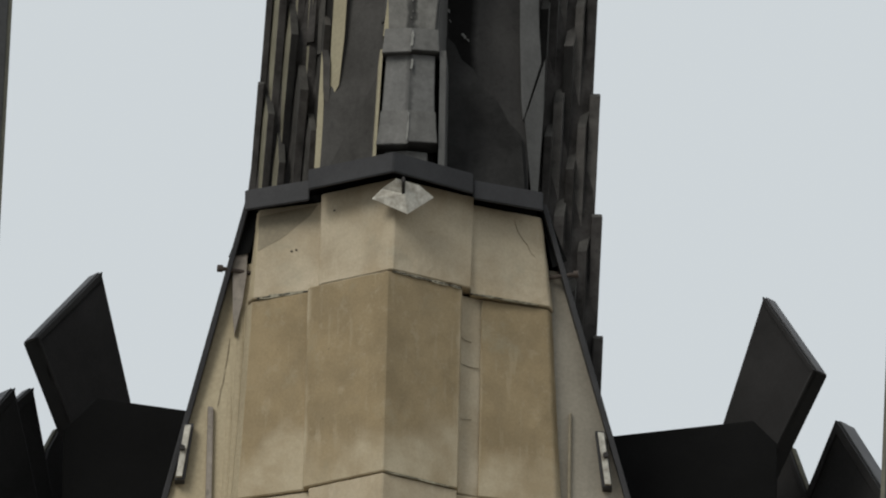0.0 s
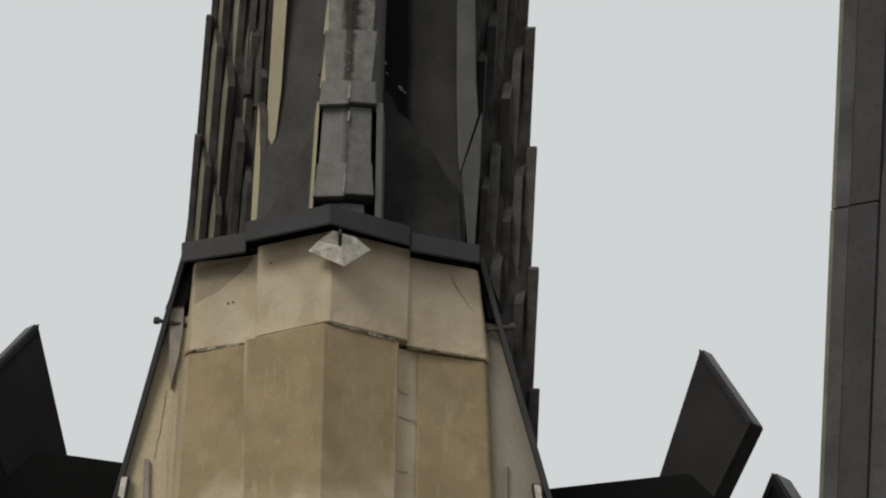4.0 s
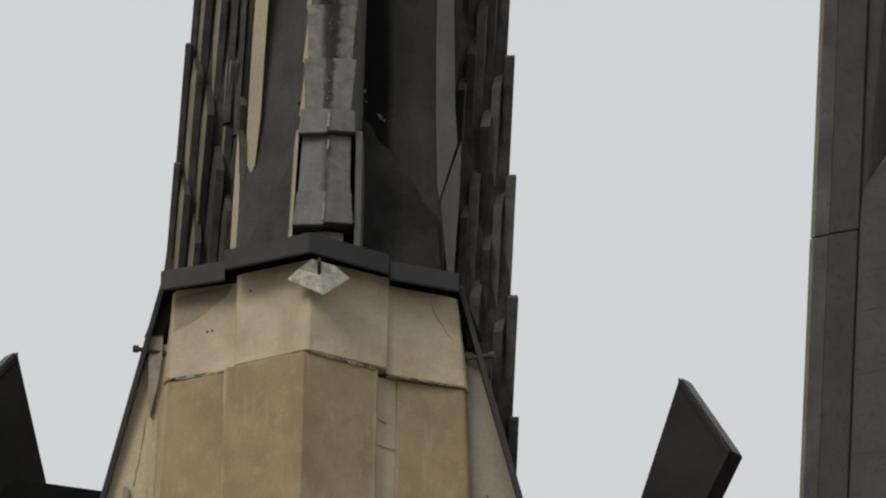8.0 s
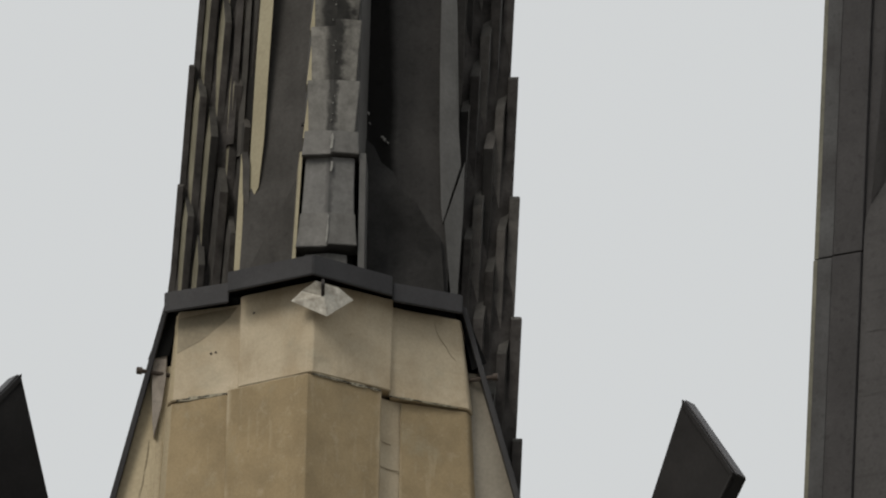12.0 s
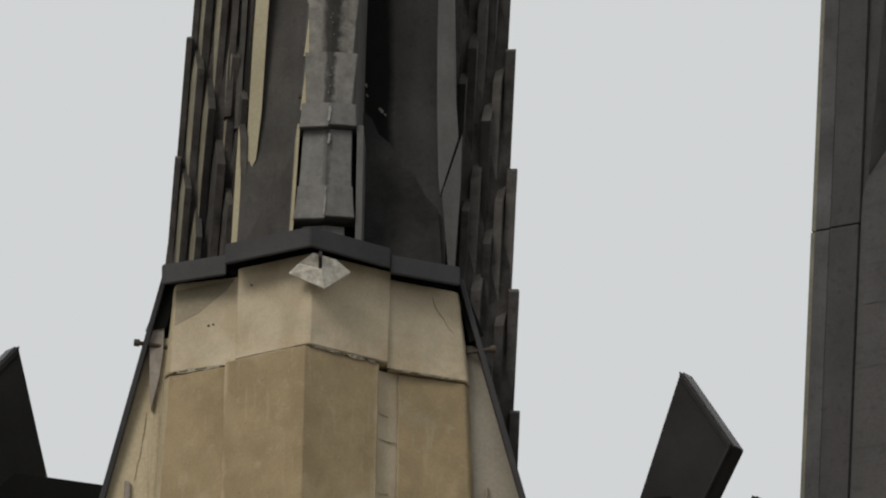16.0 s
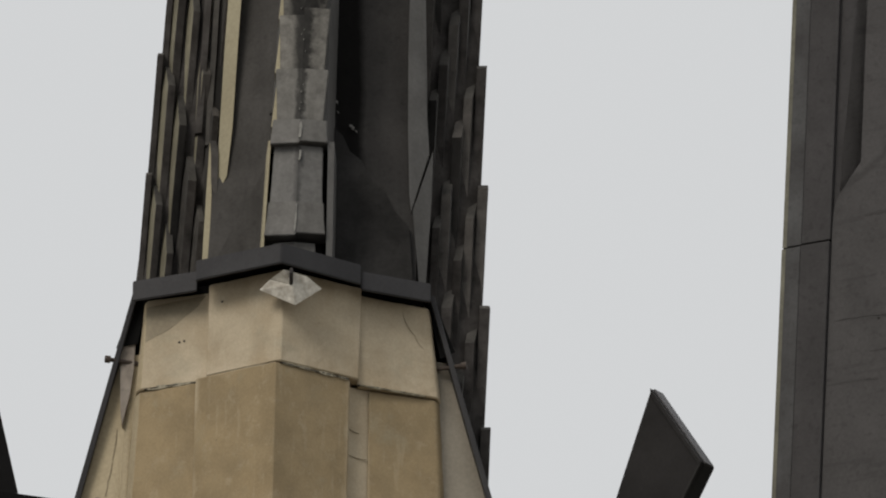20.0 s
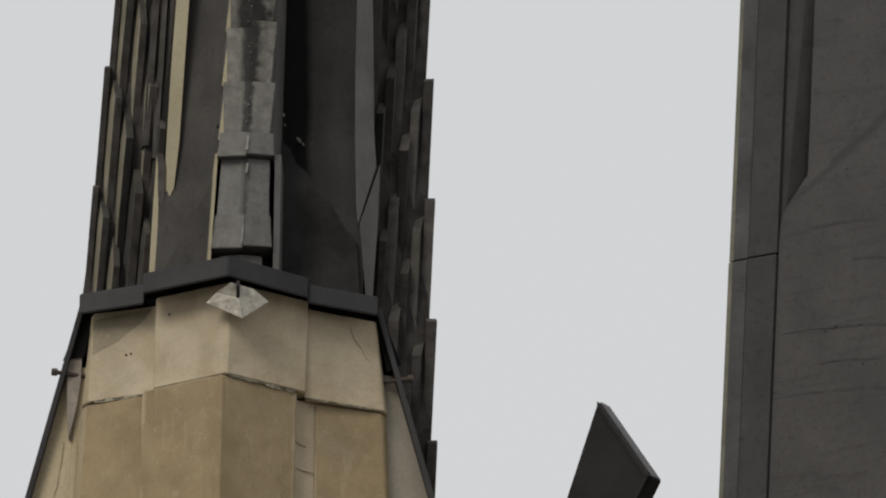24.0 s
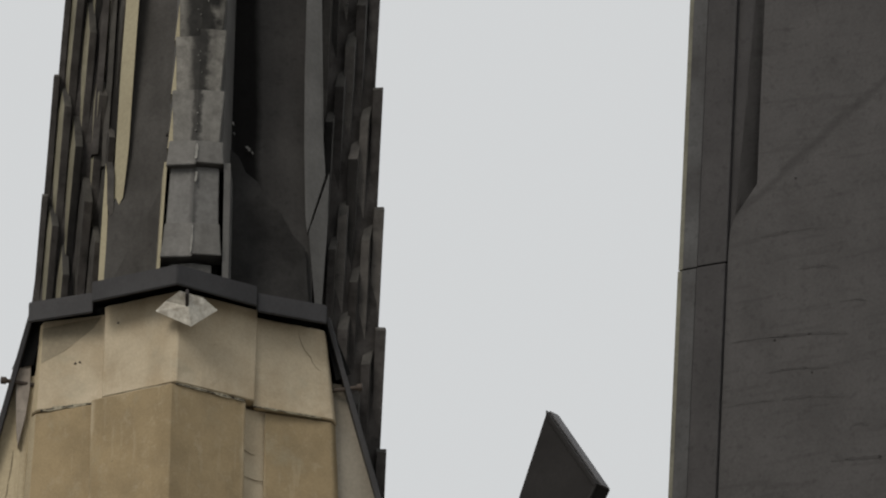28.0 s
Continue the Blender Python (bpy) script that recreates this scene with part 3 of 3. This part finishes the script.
def lead_piece(z0, z1, h0, h1, yf, material=None, out=0.003, drop=0.008, climb=0.0):
    """Two lapped sheets over the rib, one on each side of its middle; the left one hangs lower by drop, the right one reaches higher by climb."""
    made = []
    for s in (-1, 1):
        za, zb = z0 - (drop if s < 0 else 0.0), z1 + (climb if s > 0 else 0.0)
        p = lambda z, h, y: [(RX(z) - s * 0.003, y, z), (RX(z) + s * h, y + 0.013, z), (RX(z) + s * h, 0.45, z), (RX(z) - s * 0.003, 0.45, z)]
        bm = loft(p(za, h0, yf), p(0.5 * (za + zb), 0.5 * (h0 + h1) - 0.001, yf + 0.5 * out), p(zb, h1, yf + out))
        bmesh.ops.bevel(bm, geom=bm.edges[:], offset=0.0025, segments=2, affect="EDGES", clamp_overlap=True)
        made.append(part("lead_sheet", roughen(bm, 0.0016, 0.05), material or LEAD, spire))
    return made


lead_piece(0.10, 0.22, 0.07, 0.068, 0.385)
sheet_low = lead_piece(0.236, 0.345, 0.098, 0.088, 0.345)[1]
sheet_mid = lead_piece(0.34, 0.545, 0.085, 0.078, 0.37, LEAD_FAINT, drop=0.0)[1]
sheet_top = lead_piece(0.55, 0.626, 0.092, 0.087, 0.345)[1]
z, h, uppers = 0.62, 0.083, []
for drop, climb in ((0.0, 0.0), (0.004, 0.026), (0.01, 0.0), (0.004, 0.014), (0.0, 0.0), (0.006, 0.01)):
    if z > TOP - 0.1:
        break
    uppers.append(lead_piece(z, z + 0.1835, h - 0.009, h + 0.002, 0.3625, (LEAD_SEAM, LEAD_DARK, LEAD_BLACK)[min(len(uppers), 2)], -0.005, drop, climb))
    z, h = z + 0.183, h - 0.003

# backing behind the stepped slabs
def backing(x_out, x_in, y_out, y_in, dx):
    """A slanting wall close behind the slabs that steps back as they do; places are given at height 1."""
    ring = lambda z: [(x_out + dx * (z - 1), y_out + 0.105 * (z - 1), z), (x_in + 0.3 * dx * (z - 1), y_in + 0.105 * (z - 1), z), (x_in + 0.3 * dx * (z - 1), y_in + 0.3, z), (x_out + dx * (z - 1), y_out + 0.3, z)]
    return part("backing", loft(ring(BOT), ring(TOP)), SOOT, spire)


backing(-0.392, -0.2, 0.905, 0.83, 0.098)
backing(0.62, 0.43, 0.886, 0.812, -0.03)
# long dark strips in the angle between the slabs and the face; the innermost, black one paints the shadow there
for (x0, z0), (x1, z1), w, material in (((-0.2774, 0.7298), (-0.2233, 1.8081), 0.011, SOOT), ((-0.2456, 0.6879), (-0.2013, 1.8047), 0.009, SETOFF), ((-0.2215, 0.6654), (-0.1775, 1.8015), 0.011, BLACKENED)):
    y0, y1 = 0.81 + 0.105 * (z0 - 1), 0.81 + 0.105 * (z1 - 1)
    bm = loft([(x0 - w, y0, z0), (x0 + w, y0 - 0.01, z0), (x0 + w, y0 + 0.1, z0), (x0 - w, y0 + 0.1, z0)],
              [(x1 - w, y1, z1), (x1 + w, y1 - 0.01, z1), (x1 + w, y1 + 0.1, z1), (x1 - w, y1 + 0.1, z1)])
    bmesh.ops.subdivide_edges(bm, edges=[e for e in bm.edges if e.calc_length() > 0.5], cuts=9)
    part("strip", roughen(bm, 0.004, 0.08), material, spire)
# stepped upright slabs at both flanks: soot-crusted fronts, sloping set-offs, returns washed and sunlit in colour on
# the left, shade-grey on the right; every tier repeats the one above, further out
# per column, from the outside in: middle and height of the front's top, height of the set-off's slope, half width
LEFT_TIER = (((-0.403, 1.0218), 0.018, 0.0105), ((-0.366, 0.9083), 0.09, 0.0125), ((-0.3288, 0.7425), 0.13, 0.0125),
             ((-0.2917, 0.5345), 0.11, 0.0125), ((-0.2576, 0.3829), 0.085, 0.012), ((-0.2272, 0.2277), 0.075, 0.011))
RIGHT_TIER = (((0.6363, 0.9971), 0.02, 0.0165), ((0.5916, 0.8712), 0.09, 0.0145), ((0.5573, 0.7205), 0.1, 0.0145),
              ((0.5251, 0.5604), 0.1, 0.0145), ((0.4944, 0.4239), 0.08, 0.013))
rng = random.Random(4)
for s, tier, (run, rise), tilt, turned, cut in ((-1, LEFT_TIER, (0.038, 0.4281), 0.058, 18, 0.035), (1, RIGHT_TIER, (-0.0155, 0.4287), 0.03, -6, 0.032)):
    for k, ((xf, z_first), ridge, w) in enumerate(tier):
        turn = radians(turned) if k else 0.0
        c, sn = math.cos(turn), math.sin(turn)
        for n in range(-4, 6):
            zf = z_first + rise * n + rng.uniform(-0.012, 0.012) * min(k, 3)
            zl = zf - rise - 0.12
            if zl > TOP or zf < BOT + 0.05:
                continue
            zl, d = max(zl, BOT), 0.078 if k else 0.065
            half = w + (rng.uniform(-0.0015, 0.002) if k else 0.0)
            cx = xf + run * n * (1.0 if n > 0 else 0.8 if s < 0 else 0.6) + rng.uniform(-0.002, 0.002)
            cy = 0.85 - cut * k + 0.045 * n + rng.uniform(-0.004, 0.004)
            pt = lambda u, v, z: (cx + tilt * (z - zf) + u * c - v * sn, cy + u * sn + v * c, z)
            out = (0.008 if s < 0 else 0.003) if k else 0.0
            ring0 = [pt(-half, 0, zl), pt(half, 0, zl), pt(half, d, zl), pt(-half, d, zl)]
            mid = 0.5 * (zl + zf)
            ring_m = [pt(-half, 0.002, mid), pt(half, 0.002, mid), pt(half, d, mid), pt(-half, d, mid)]
            ring1 = [pt(-half, -0.002, zf), pt(half, -0.002, zf), pt(half, d, zf), pt(-half, d, zf)]
            ring2 = [pt(-half + out, 0.072 if k else 0.03, zf + ridge), pt(half + out, 0.072 if k else 0.03, zf + ridge), pt(half + out, d, zf + ridge), pt(-half + out, d, zf + ridge)]
            bm = loft(ring0, ring_m, ring1, ring2)
            bmesh.ops.bevel(bm, geom=bm.edges[:], offset=0.0016, segments=1, affect="EDGES")
            roughen(bm, 0.003, 0.07)
            bm.normal_update()
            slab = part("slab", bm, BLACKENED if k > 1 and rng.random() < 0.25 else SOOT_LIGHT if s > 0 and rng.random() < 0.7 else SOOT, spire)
            if k == 0:
                xi = -0.2 if s < 0 else 0.44
                xo = cx - s * 0.004
                fill = [(xo, cy + 0.06), (xi, cy + 0.06), (xi, cy + 0.1), (xo, cy + 0.1)]
                part("backing", prism(fill, zl, zf - 0.03, tilt * (zl - zf)), SOOT, spire)
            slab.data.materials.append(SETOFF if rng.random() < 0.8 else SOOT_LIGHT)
            slab.data.materials.append((WASHED_LIT if s < 0 else SHADE_STONE) if rng.random() < ((1, 1, 1, 0.7, 0.25, 0.25) if s < 0 else (0.6, 0.6, 0.5, 0.3, 0.3))[k] else SETOFF)
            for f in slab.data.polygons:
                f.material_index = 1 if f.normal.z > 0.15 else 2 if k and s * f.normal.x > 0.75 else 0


# ---- black gablet slabs on their beams ----
def gablet(base, turn, outline, thick, label, rims=(), caps=None, cap=SKYLIT_EDGE):
    """A thick flat slab with a raised rim, standing upright, turned about the vertical; outline in (along, height)."""
    g = thing("gablet_slab", (base[0], base[1], -1.38), label, "slab", group="black slabs along the parapet")
    a = radians(turn)
    h, nrm = Vector((math.cos(a), math.sin(a), 0)), Vector((-math.sin(a), math.cos(a), 0))
    b = Vector(base)
    at = lambda u, w, d: b + h * u + nrm * d + Vector((0, 0, w))
    bm = loft([at(u, w, 0.004) for u, w in outline], [at(u, w, thick) for u, w in outline])
    body = part("slab", bm, SLATE, g, bevel=0.004)
    mu, mw = sum(u for u, w in outline) / len(outline), sum(w for u, w in outline) / len(outline)
    n = len(outline)
    for i in rims:
        (u0, w0), (u1, w1) = outline[i], outline[(i + 1) % n]
        f = 0.93
        q = [(u0, w0), (u1, w1), (mu + (u1 - mu) * f, mw + (w1 - mw) * f), (mu + (u0 - mu) * f, mw + (w0 - mw) * f)]
        part("rim", loft([at(u, w, -0.003) for u, w in q], [at(u, w, 0.02) for u, w in q]), SLATE, body, bevel=0.002)
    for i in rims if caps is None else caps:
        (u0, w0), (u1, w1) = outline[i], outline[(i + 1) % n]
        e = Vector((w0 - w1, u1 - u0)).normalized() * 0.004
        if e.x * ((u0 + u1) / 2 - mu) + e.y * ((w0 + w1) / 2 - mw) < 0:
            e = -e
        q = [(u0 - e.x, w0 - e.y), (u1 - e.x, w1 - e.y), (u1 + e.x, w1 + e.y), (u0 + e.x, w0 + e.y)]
        part("edge_cap", loft([at(u, w, 0.018) for u, w in q], [at(u, w, thick - 0.008) for u, w in q]), cap, body, "slab edge coloured light as if lit by the sky" if cap is SKYLIT_EDGE else "pale mottled stone edge")
    return g, at


L1 = "black sheet-metal slab standing askew on a dark beam"
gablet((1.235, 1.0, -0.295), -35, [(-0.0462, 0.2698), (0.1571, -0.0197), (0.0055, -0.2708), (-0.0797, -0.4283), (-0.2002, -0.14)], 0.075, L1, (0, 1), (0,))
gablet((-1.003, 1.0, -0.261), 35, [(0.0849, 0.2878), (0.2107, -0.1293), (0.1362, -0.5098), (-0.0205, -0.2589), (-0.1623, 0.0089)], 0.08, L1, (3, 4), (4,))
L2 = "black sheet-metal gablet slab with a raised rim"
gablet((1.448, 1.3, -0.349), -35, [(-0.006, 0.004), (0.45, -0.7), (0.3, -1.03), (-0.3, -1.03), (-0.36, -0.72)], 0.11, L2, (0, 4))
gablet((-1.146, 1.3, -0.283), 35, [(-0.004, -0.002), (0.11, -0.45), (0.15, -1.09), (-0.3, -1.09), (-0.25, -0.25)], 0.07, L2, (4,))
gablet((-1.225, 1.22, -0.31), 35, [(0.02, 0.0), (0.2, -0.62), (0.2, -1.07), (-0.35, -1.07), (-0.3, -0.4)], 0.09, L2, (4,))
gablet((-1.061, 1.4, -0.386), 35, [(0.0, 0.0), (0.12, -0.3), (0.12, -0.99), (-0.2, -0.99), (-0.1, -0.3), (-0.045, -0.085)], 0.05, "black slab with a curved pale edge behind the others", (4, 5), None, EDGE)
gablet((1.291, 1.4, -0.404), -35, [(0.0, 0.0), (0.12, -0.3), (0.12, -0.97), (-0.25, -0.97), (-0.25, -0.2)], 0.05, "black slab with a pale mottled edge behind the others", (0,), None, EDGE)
back_wall = thing("parapet", (0.2, 1.7, -1.38), "added black filler for the dark behind the slabs", "parapet")
part("cladding", box(-1.7, -0.6, 1.55, 1.8, -1.38, -0.43), BLACK, back_wall, bevel=0.01)
part("cladding", box(0.6, 1.7, 1.55, 1.8, -1.38, -0.60), BLACK, back_wall, bevel=0.01)
for outline in ([(-0.55, -0.497), (-0.94, -0.447), (-1.045, -0.56), (-1.05, -1.38), (-0.55, -1.38)], [(0.6, -0.561), (1.17, -0.483), (1.248, -0.56), (1.255, -1.38), (0.6, -1.38)]):
    mid = sum(x for x, z in outline) / 5
    bmn = thing("dark_beam", (mid, 1.1, -1.38), "metal-clad beam running back from the pinnacle, coloured as in deep shade", "beam", group="beams beside the pinnacle")
    part("cladding", loft([(x, 0.93, z) for x, z in outline], [(x, 1.3, z) for x, z in outline]), BLACK, bmn, bevel=0.005)

# ---- the big piers at both sides ----
def pier(base, turn, side, label, bat=0.031):
    """A tall battered pier: thin clean edge, two strips, a sunk strip with a stop, and a broad face."""
    p = thing("stone_pier", (base[0] + side * 0.5, base[1] + 0.3, -1.38), label, "pier", group="piers beside the pinnacle")
    a = radians(turn)
    h, nrm = Vector((math.cos(a), math.sin(a), 0)), Vector((-math.sin(a), math.cos(a), 0))
    b = Vector((base[0], base[1], 0))
    ref = base[2]
    at = lambda u, d, z: b + h * side * (u + bat * (z - ref)) + nrm * d + Vector((0, 0, z))
    bar = lambda u0, u1, d0, d1, z0, z1: loft([at(u0, d0, z0), at(u1, d0, z0), at(u1, d1, z0), at(u0, d1, z0)],
                                             [at(u0, d0, z1), at(u1, d0, z1), at(u1, d1, z1), at(u0, d1, z1)])
    top, low, joint, stop = 1.75, -1.38, ref - 0.92, ref - 0.75
    for z0, z1, dd in ((low, joint - 0.003, 0.0), (joint + 0.003, top, 0.004)):
        part("edge_strip", bar(-0.002, 0.013, 0.028 + dd, 0.5, z0, z1), EDGE, p, "grey-green stone edge")
        part("strip", bar(0.0145, 0.0675, 0.024 + dd, 0.5, z0, z1), PIER_EDGE, p, bevel=0.003)
        part("strip", bar(0.071, 0.175, 0.018 + dd, 0.5, z0, z1), PIER, p, bevel=0.003)
    # broad face in one piece: it widens below a sloping stop and closes the sunk strip
    outline = [(1.25, low), (1.25, top), (0.272, top), (0.272, stop + 0.085), (0.25, stop + 0.055), (0.198, stop - 0.015), (0.181, stop - 0.06), (0.178, stop - 0.12), (0.178, low)]
    bm = loft([at(u, 0.03, z) for u, z in outline], [at(u, 0.6, z) for u, z in outline])
    bmesh.ops.triangulate(bm, faces=[f for f in bm.faces if len(f.verts) > 4])
    broad = part("broad_face", bm, PIER_FACE, p)
    part("sunk_strip", bar(0.17, 0.28, 0.039, 0.5, stop - 0.15, top), PIER, p)
    return broad, at


pr, at = pier((1.6195, 0.574, 1.231), -29, 1, "dark weathered concrete pier with strips and cracks")
pl2, at_left = pier((-1.2225, 0.574, 0.789), 29, -1, "dark weathered concrete pier with a clean edge", bat=-0.033)

def sliver(name, where, a, z, width, material, parent, bend=0.0, lift=0.002, seed=0):
    """A thin ragged streak from a to z on a surface; where(u, depth, height) gives places on that surface."""
    r = random.Random(seed)
    a, z = Vector(a), Vector(z)
    along = (z - a)
    side = Vector((-along.y, along.x)).normalized()
    steps = 22
    upper, lower = [], []
    for i in range(steps + 1):
        f = i / steps
        mid = a + along * f + side * bend * math.sin(math.pi * f)
        w = width * (0.15 + math.sin(math.pi * f) ** 0.35) * max(0.25, 0.8 + 0.7 * noise.noise(Vector((f * 6.0, seed * 3.7, 0.5))) + r.uniform(-0.06, 0.06))
        upper.append(mid + side * w * 0.5)
        lower.append(mid - side * w * 0.5)
    ring = upper + lower[::-1]
    bm = loft([where(p.x, -lift, p.y) for p in ring], [where(p.x, 0.004, p.y) for p in ring])
    return part(name, bm, material, parent)


# cracks, smears and specks on the broad face of the right-hand pier
face = lambda u, d, z: at(u - 0.003, 0.03 + d, z)

CRACKS = ((0.27, -0.851, 0.433, -0.852, 0.006), (0.41, -0.982, 0.512, -0.992, 0.005), (0.557, -1.115, 0.629, -1.125, 0.004),
          (0.304, -1.2, 0.508, -1.221, 0.006), (0.171, -1.198, 0.304, -1.204, 0.003), (0.295, -1.318, 0.458, -1.33, 0.004),
          (0.133, -1.414, 0.275, -1.417, 0.004), (0.357, -1.418, 0.52, -1.434, 0.007), (0.532, -1.656, 0.7, -1.669, 0.008),
          (0.612, -1.544, 0.653, -1.549, 0.006))
for i, (u0, z0, u1, z1, w) in enumerate(CRACKS):
    r, f = random.Random(300 + i), 0.0
    u1, z1 = u1 + 0.4 * (u1 - u0), z1 + 0.4 * (z1 - z0)
    while f < 0.9:
        g = min(1.0, f + r.uniform(0.22, 0.6))
        place = lambda q: (u0 + (u1 - u0) * q - 0.031 * z0, 1.231 + z0 + (z1 - z0) * q + 0.006 * math.sin(math.pi * q) + r.uniform(-0.0012, 0.0012))
        a, z, bow = place(f), place(g), r.uniform(-0.0015, 0.002)
        sliver("smear", face, a, z, w * r.uniform(1.6, 2.6), PIER_SMEAR, pr, bend=bow, lift=0.0006, seed=r.randrange(999))
        if r.random() < 0.75:
            sliver("crack", face, a, z, w * r.uniform(0.3, 0.6), PIER_CRACK, pr, bend=bow, lift=0.001, seed=r.randrange(999))
        f = g - 0.06
for i, (u, z) in enumerate(((0.411, 0.564), (0.36, 0.02), (0.50, -0.11))):
    sliver("speck", face, (u, z), (u + 0.007, z - 0.002), 0.006, CRACK, pr, seed=40 + i)
# weathered seam, drips and crust on the lead sheets
rib_front = lambda y: (lambda u, d, z: (RX(z) + u, y + d + abs(u) * 0.13, z))
for i, (u, z0, z1, y, w) in enumerate(((0.004, 0.615, 0.56, 0.343, 0.009), (0.002, 0.335, 0.24, 0.343, 0.007), (0.006, 0.525, 0.49, 0.362, 0.008))):
    sliver("lime_drip", rib_front(y), (u, z0), (u - 0.003, z1), 0.9 * w, LIME, (sheet_top, sheet_low, sheet_mid)[i], bend=0.001, seed=80 + i)
# lime blisters on the crusted seam
rc = random.Random(77)
for n, (u, z0, z1, w) in enumerate(((0.0, 0.79, 0.66, 0.02), (0.0, 0.97, 0.82, 0.04), (0.0, 1.15, 1.0, 0.06))):
    for _ in range(4):
        uu, zz, r = u + rc.uniform(-0.3, 0.3) * w, z0 + (z1 - z0) * rc.random(), rc.uniform(0.0012, 0.0022)
        sliver("lime_blister", rib_front(0.3585), (uu, zz), (uu + rc.uniform(-0.003, 0.003), zz - 2.5 * r), 1.2 * r, LIME, uppers[n][uu > 0], lift=0.003, seed=rc.randrange(999))
# lime spots on the dark face, small fixings on both faces
dark_face = lambda u, d, z: sp(u, (0.597 if z > 0.72 else 0.582) + d, z)
for i, (u, z, w) in enumerate(((0.155, 0.79, 0.008), (0.163, 0.752, 0.005), (0.207, 0.70, 0.011), (0.224, 0.682, 0.006))):
    sliver("lime_drip", dark_face, (u, z), (u + 1.3 * w, z - 1.6 * w), 0.8 * w, LEAD, dark_panel, bend=0.002, seed=90 + i)
left_face = lambda u, d, z: sp(u, 0.483 - (u + 0.03) * 0.49 + d, z)
sliver("fixing", left_face, (-0.06, 0.70), (-0.045, 0.705), 0.012, CRACK, grey_panel, lift=0.012, seed=100)
# repairs, cracks and pits on the pinnacle's blocks
left_flank = lambda u, d, z: (u, 0.25 - (u + 0.225) * 0.447 + d, z)
right_flank = lambda u, d, z: (u, 0.243 + (u - 0.244) * 0.47 + d, z)
left_front = lambda u, d, z: (u, 0.06 - (u - 0.006) * 0.70 + d, z)
right_front = lambda u, d, z: (u, 0.052 + (u + 0.014) * 0.66 + d, z)
corner_x = lambda z: -0.428 - 0.056 * (-0.024 - z)
left_top_face = lambda u, d, z: (u, 0.252 + 0.086 * (-0.225 - u) / (-0.225 - corner_x(z)) + d, z)
tri = [(-0.4266, -0.0327), (-0.2392, -0.0158), (-0.2656, -0.0523), (-0.3083, -0.0846), (-0.3564, -0.1183), (-0.3993, -0.1376), (-0.4298, -0.1517)]
part("stain", loft([left_top_face(u, -0.001, z) for u, z in tri], [left_top_face(u, 0.006, z) for u, z in tri]), PATCH, left_top, "darker stained corner")
sliver("crack", right_flank, (0.392, -0.04), (0.434, -0.115), 0.0009, HAIRLINE, right_top, bend=-0.008, lift=0.0012, seed=110)
sliver("crack", right_flank, (0.432, -0.112), (0.464, -0.155), 0.001, HAIRLINE, right_top, bend=-0.006, lift=0.0012, seed=111)
for i, (u, z) in enumerate(((-0.325, -0.165), (-0.31, -0.163))):
    sliver("pit", left_flank, (u, z), (u + 0.007, z), 0.005, CRACK, left_top, lift=0.005, seed=113 + i)
sliver("pit", left_front, (-0.19, -0.06), (-0.183, -0.06), 0.006, CRACK, front_top, lift=0.005, seed=116)
for i, (u0, z0, u1, z1) in enumerate(((0.224, -0.455, 0.258, -0.468), (0.222, -0.545, 0.285, -0.552), (0.222, -0.73, 0.262, -0.728))):
    sliver("crack", lambda u, d, z: (u, 0.254 + (u - 0.218) * 0.5 + d, z), (u0, z0), (u1, z1), 0.0007, HAIRLINE, right_slip, bend=-0.004, lift=0.0012, seed=117 + i)
# crumbled mortar along the joints
for i, (w, u0, z0, u1, z1, wd) in enumerate(((left_front, -0.22, -0.308, -0.01, -0.307, 0.005), (left_flank, -0.43, -0.31, -0.26, -0.309, 0.006), (right_front, 0.0, -0.309, 0.12, -0.309, 0.004),
                                             (right_front, 0.1, -0.31, 0.225, -0.311, 0.005), (right_flank, 0.25, -0.315, 0.35, -0.3135, 0.0035), (right_flank, 0.34, -0.315, 0.47, -0.3135, 0.0025),
                                             (left_front, -0.24, -0.987, -0.03, -0.987, 0.004), (right_front, -0.01, -0.987, 0.21, -0.987, 0.003))):
    lift, rj = 0.0065 if i < 6 else 0.004, random.Random(200 + i)
    sliver("mortar", w, (u0, z0), (u1, z1), 1.9 * wd, CRUMB, pin, lift=lift, seed=120 + i)
    f = 0.0
    while f < 1.0:
        g = min(1.0, f + rj.uniform(0.06, 0.22))
        za, zb = z0 + (z1 - z0) * f + rj.uniform(-0.001, 0.001), z0 + (z1 - z0) * g + rj.uniform(-0.0015, 0.0015)
        if rj.random() < 0.75:
            sliver("open_joint", w, (u0 + (u1 - u0) * f, za), (u0 + (u1 - u0) * g, zb), wd * rj.uniform(0.35, 0.8), CRACK, pin, lift=lift + 0.0008, seed=rj.randrange(900))
        f = g + rj.uniform(0.0, 0.06)
shoulder_face = lambda u, d, z: (u, 0.39 - (u + 0.42) * 0.294 + d, z)
for i, (a, z) in enumerate((((-0.5149, -0.419), (-0.5273, -0.5227)), ((-0.5289, -0.5323), (-0.5386, -0.5899)), ((-0.5405, -0.5861), (-0.5484, -0.6456)))):
    sliver("crack", shoulder_face, a, z, (0.0008, 0.0014, 0.002)[i], PATCH, pin, bend=0.002, lift=0.003, seed=140 + 7 * i)
right_shoulder = lambda u, d, z: (u, 0.39 + (u - 0.42) * 0.27 + d, z)
sliver("pit", right_shoulder, (0.592, -0.565), (0.6, -0.565), 0.007, CRACK, pin, lift=0.004, seed=141)
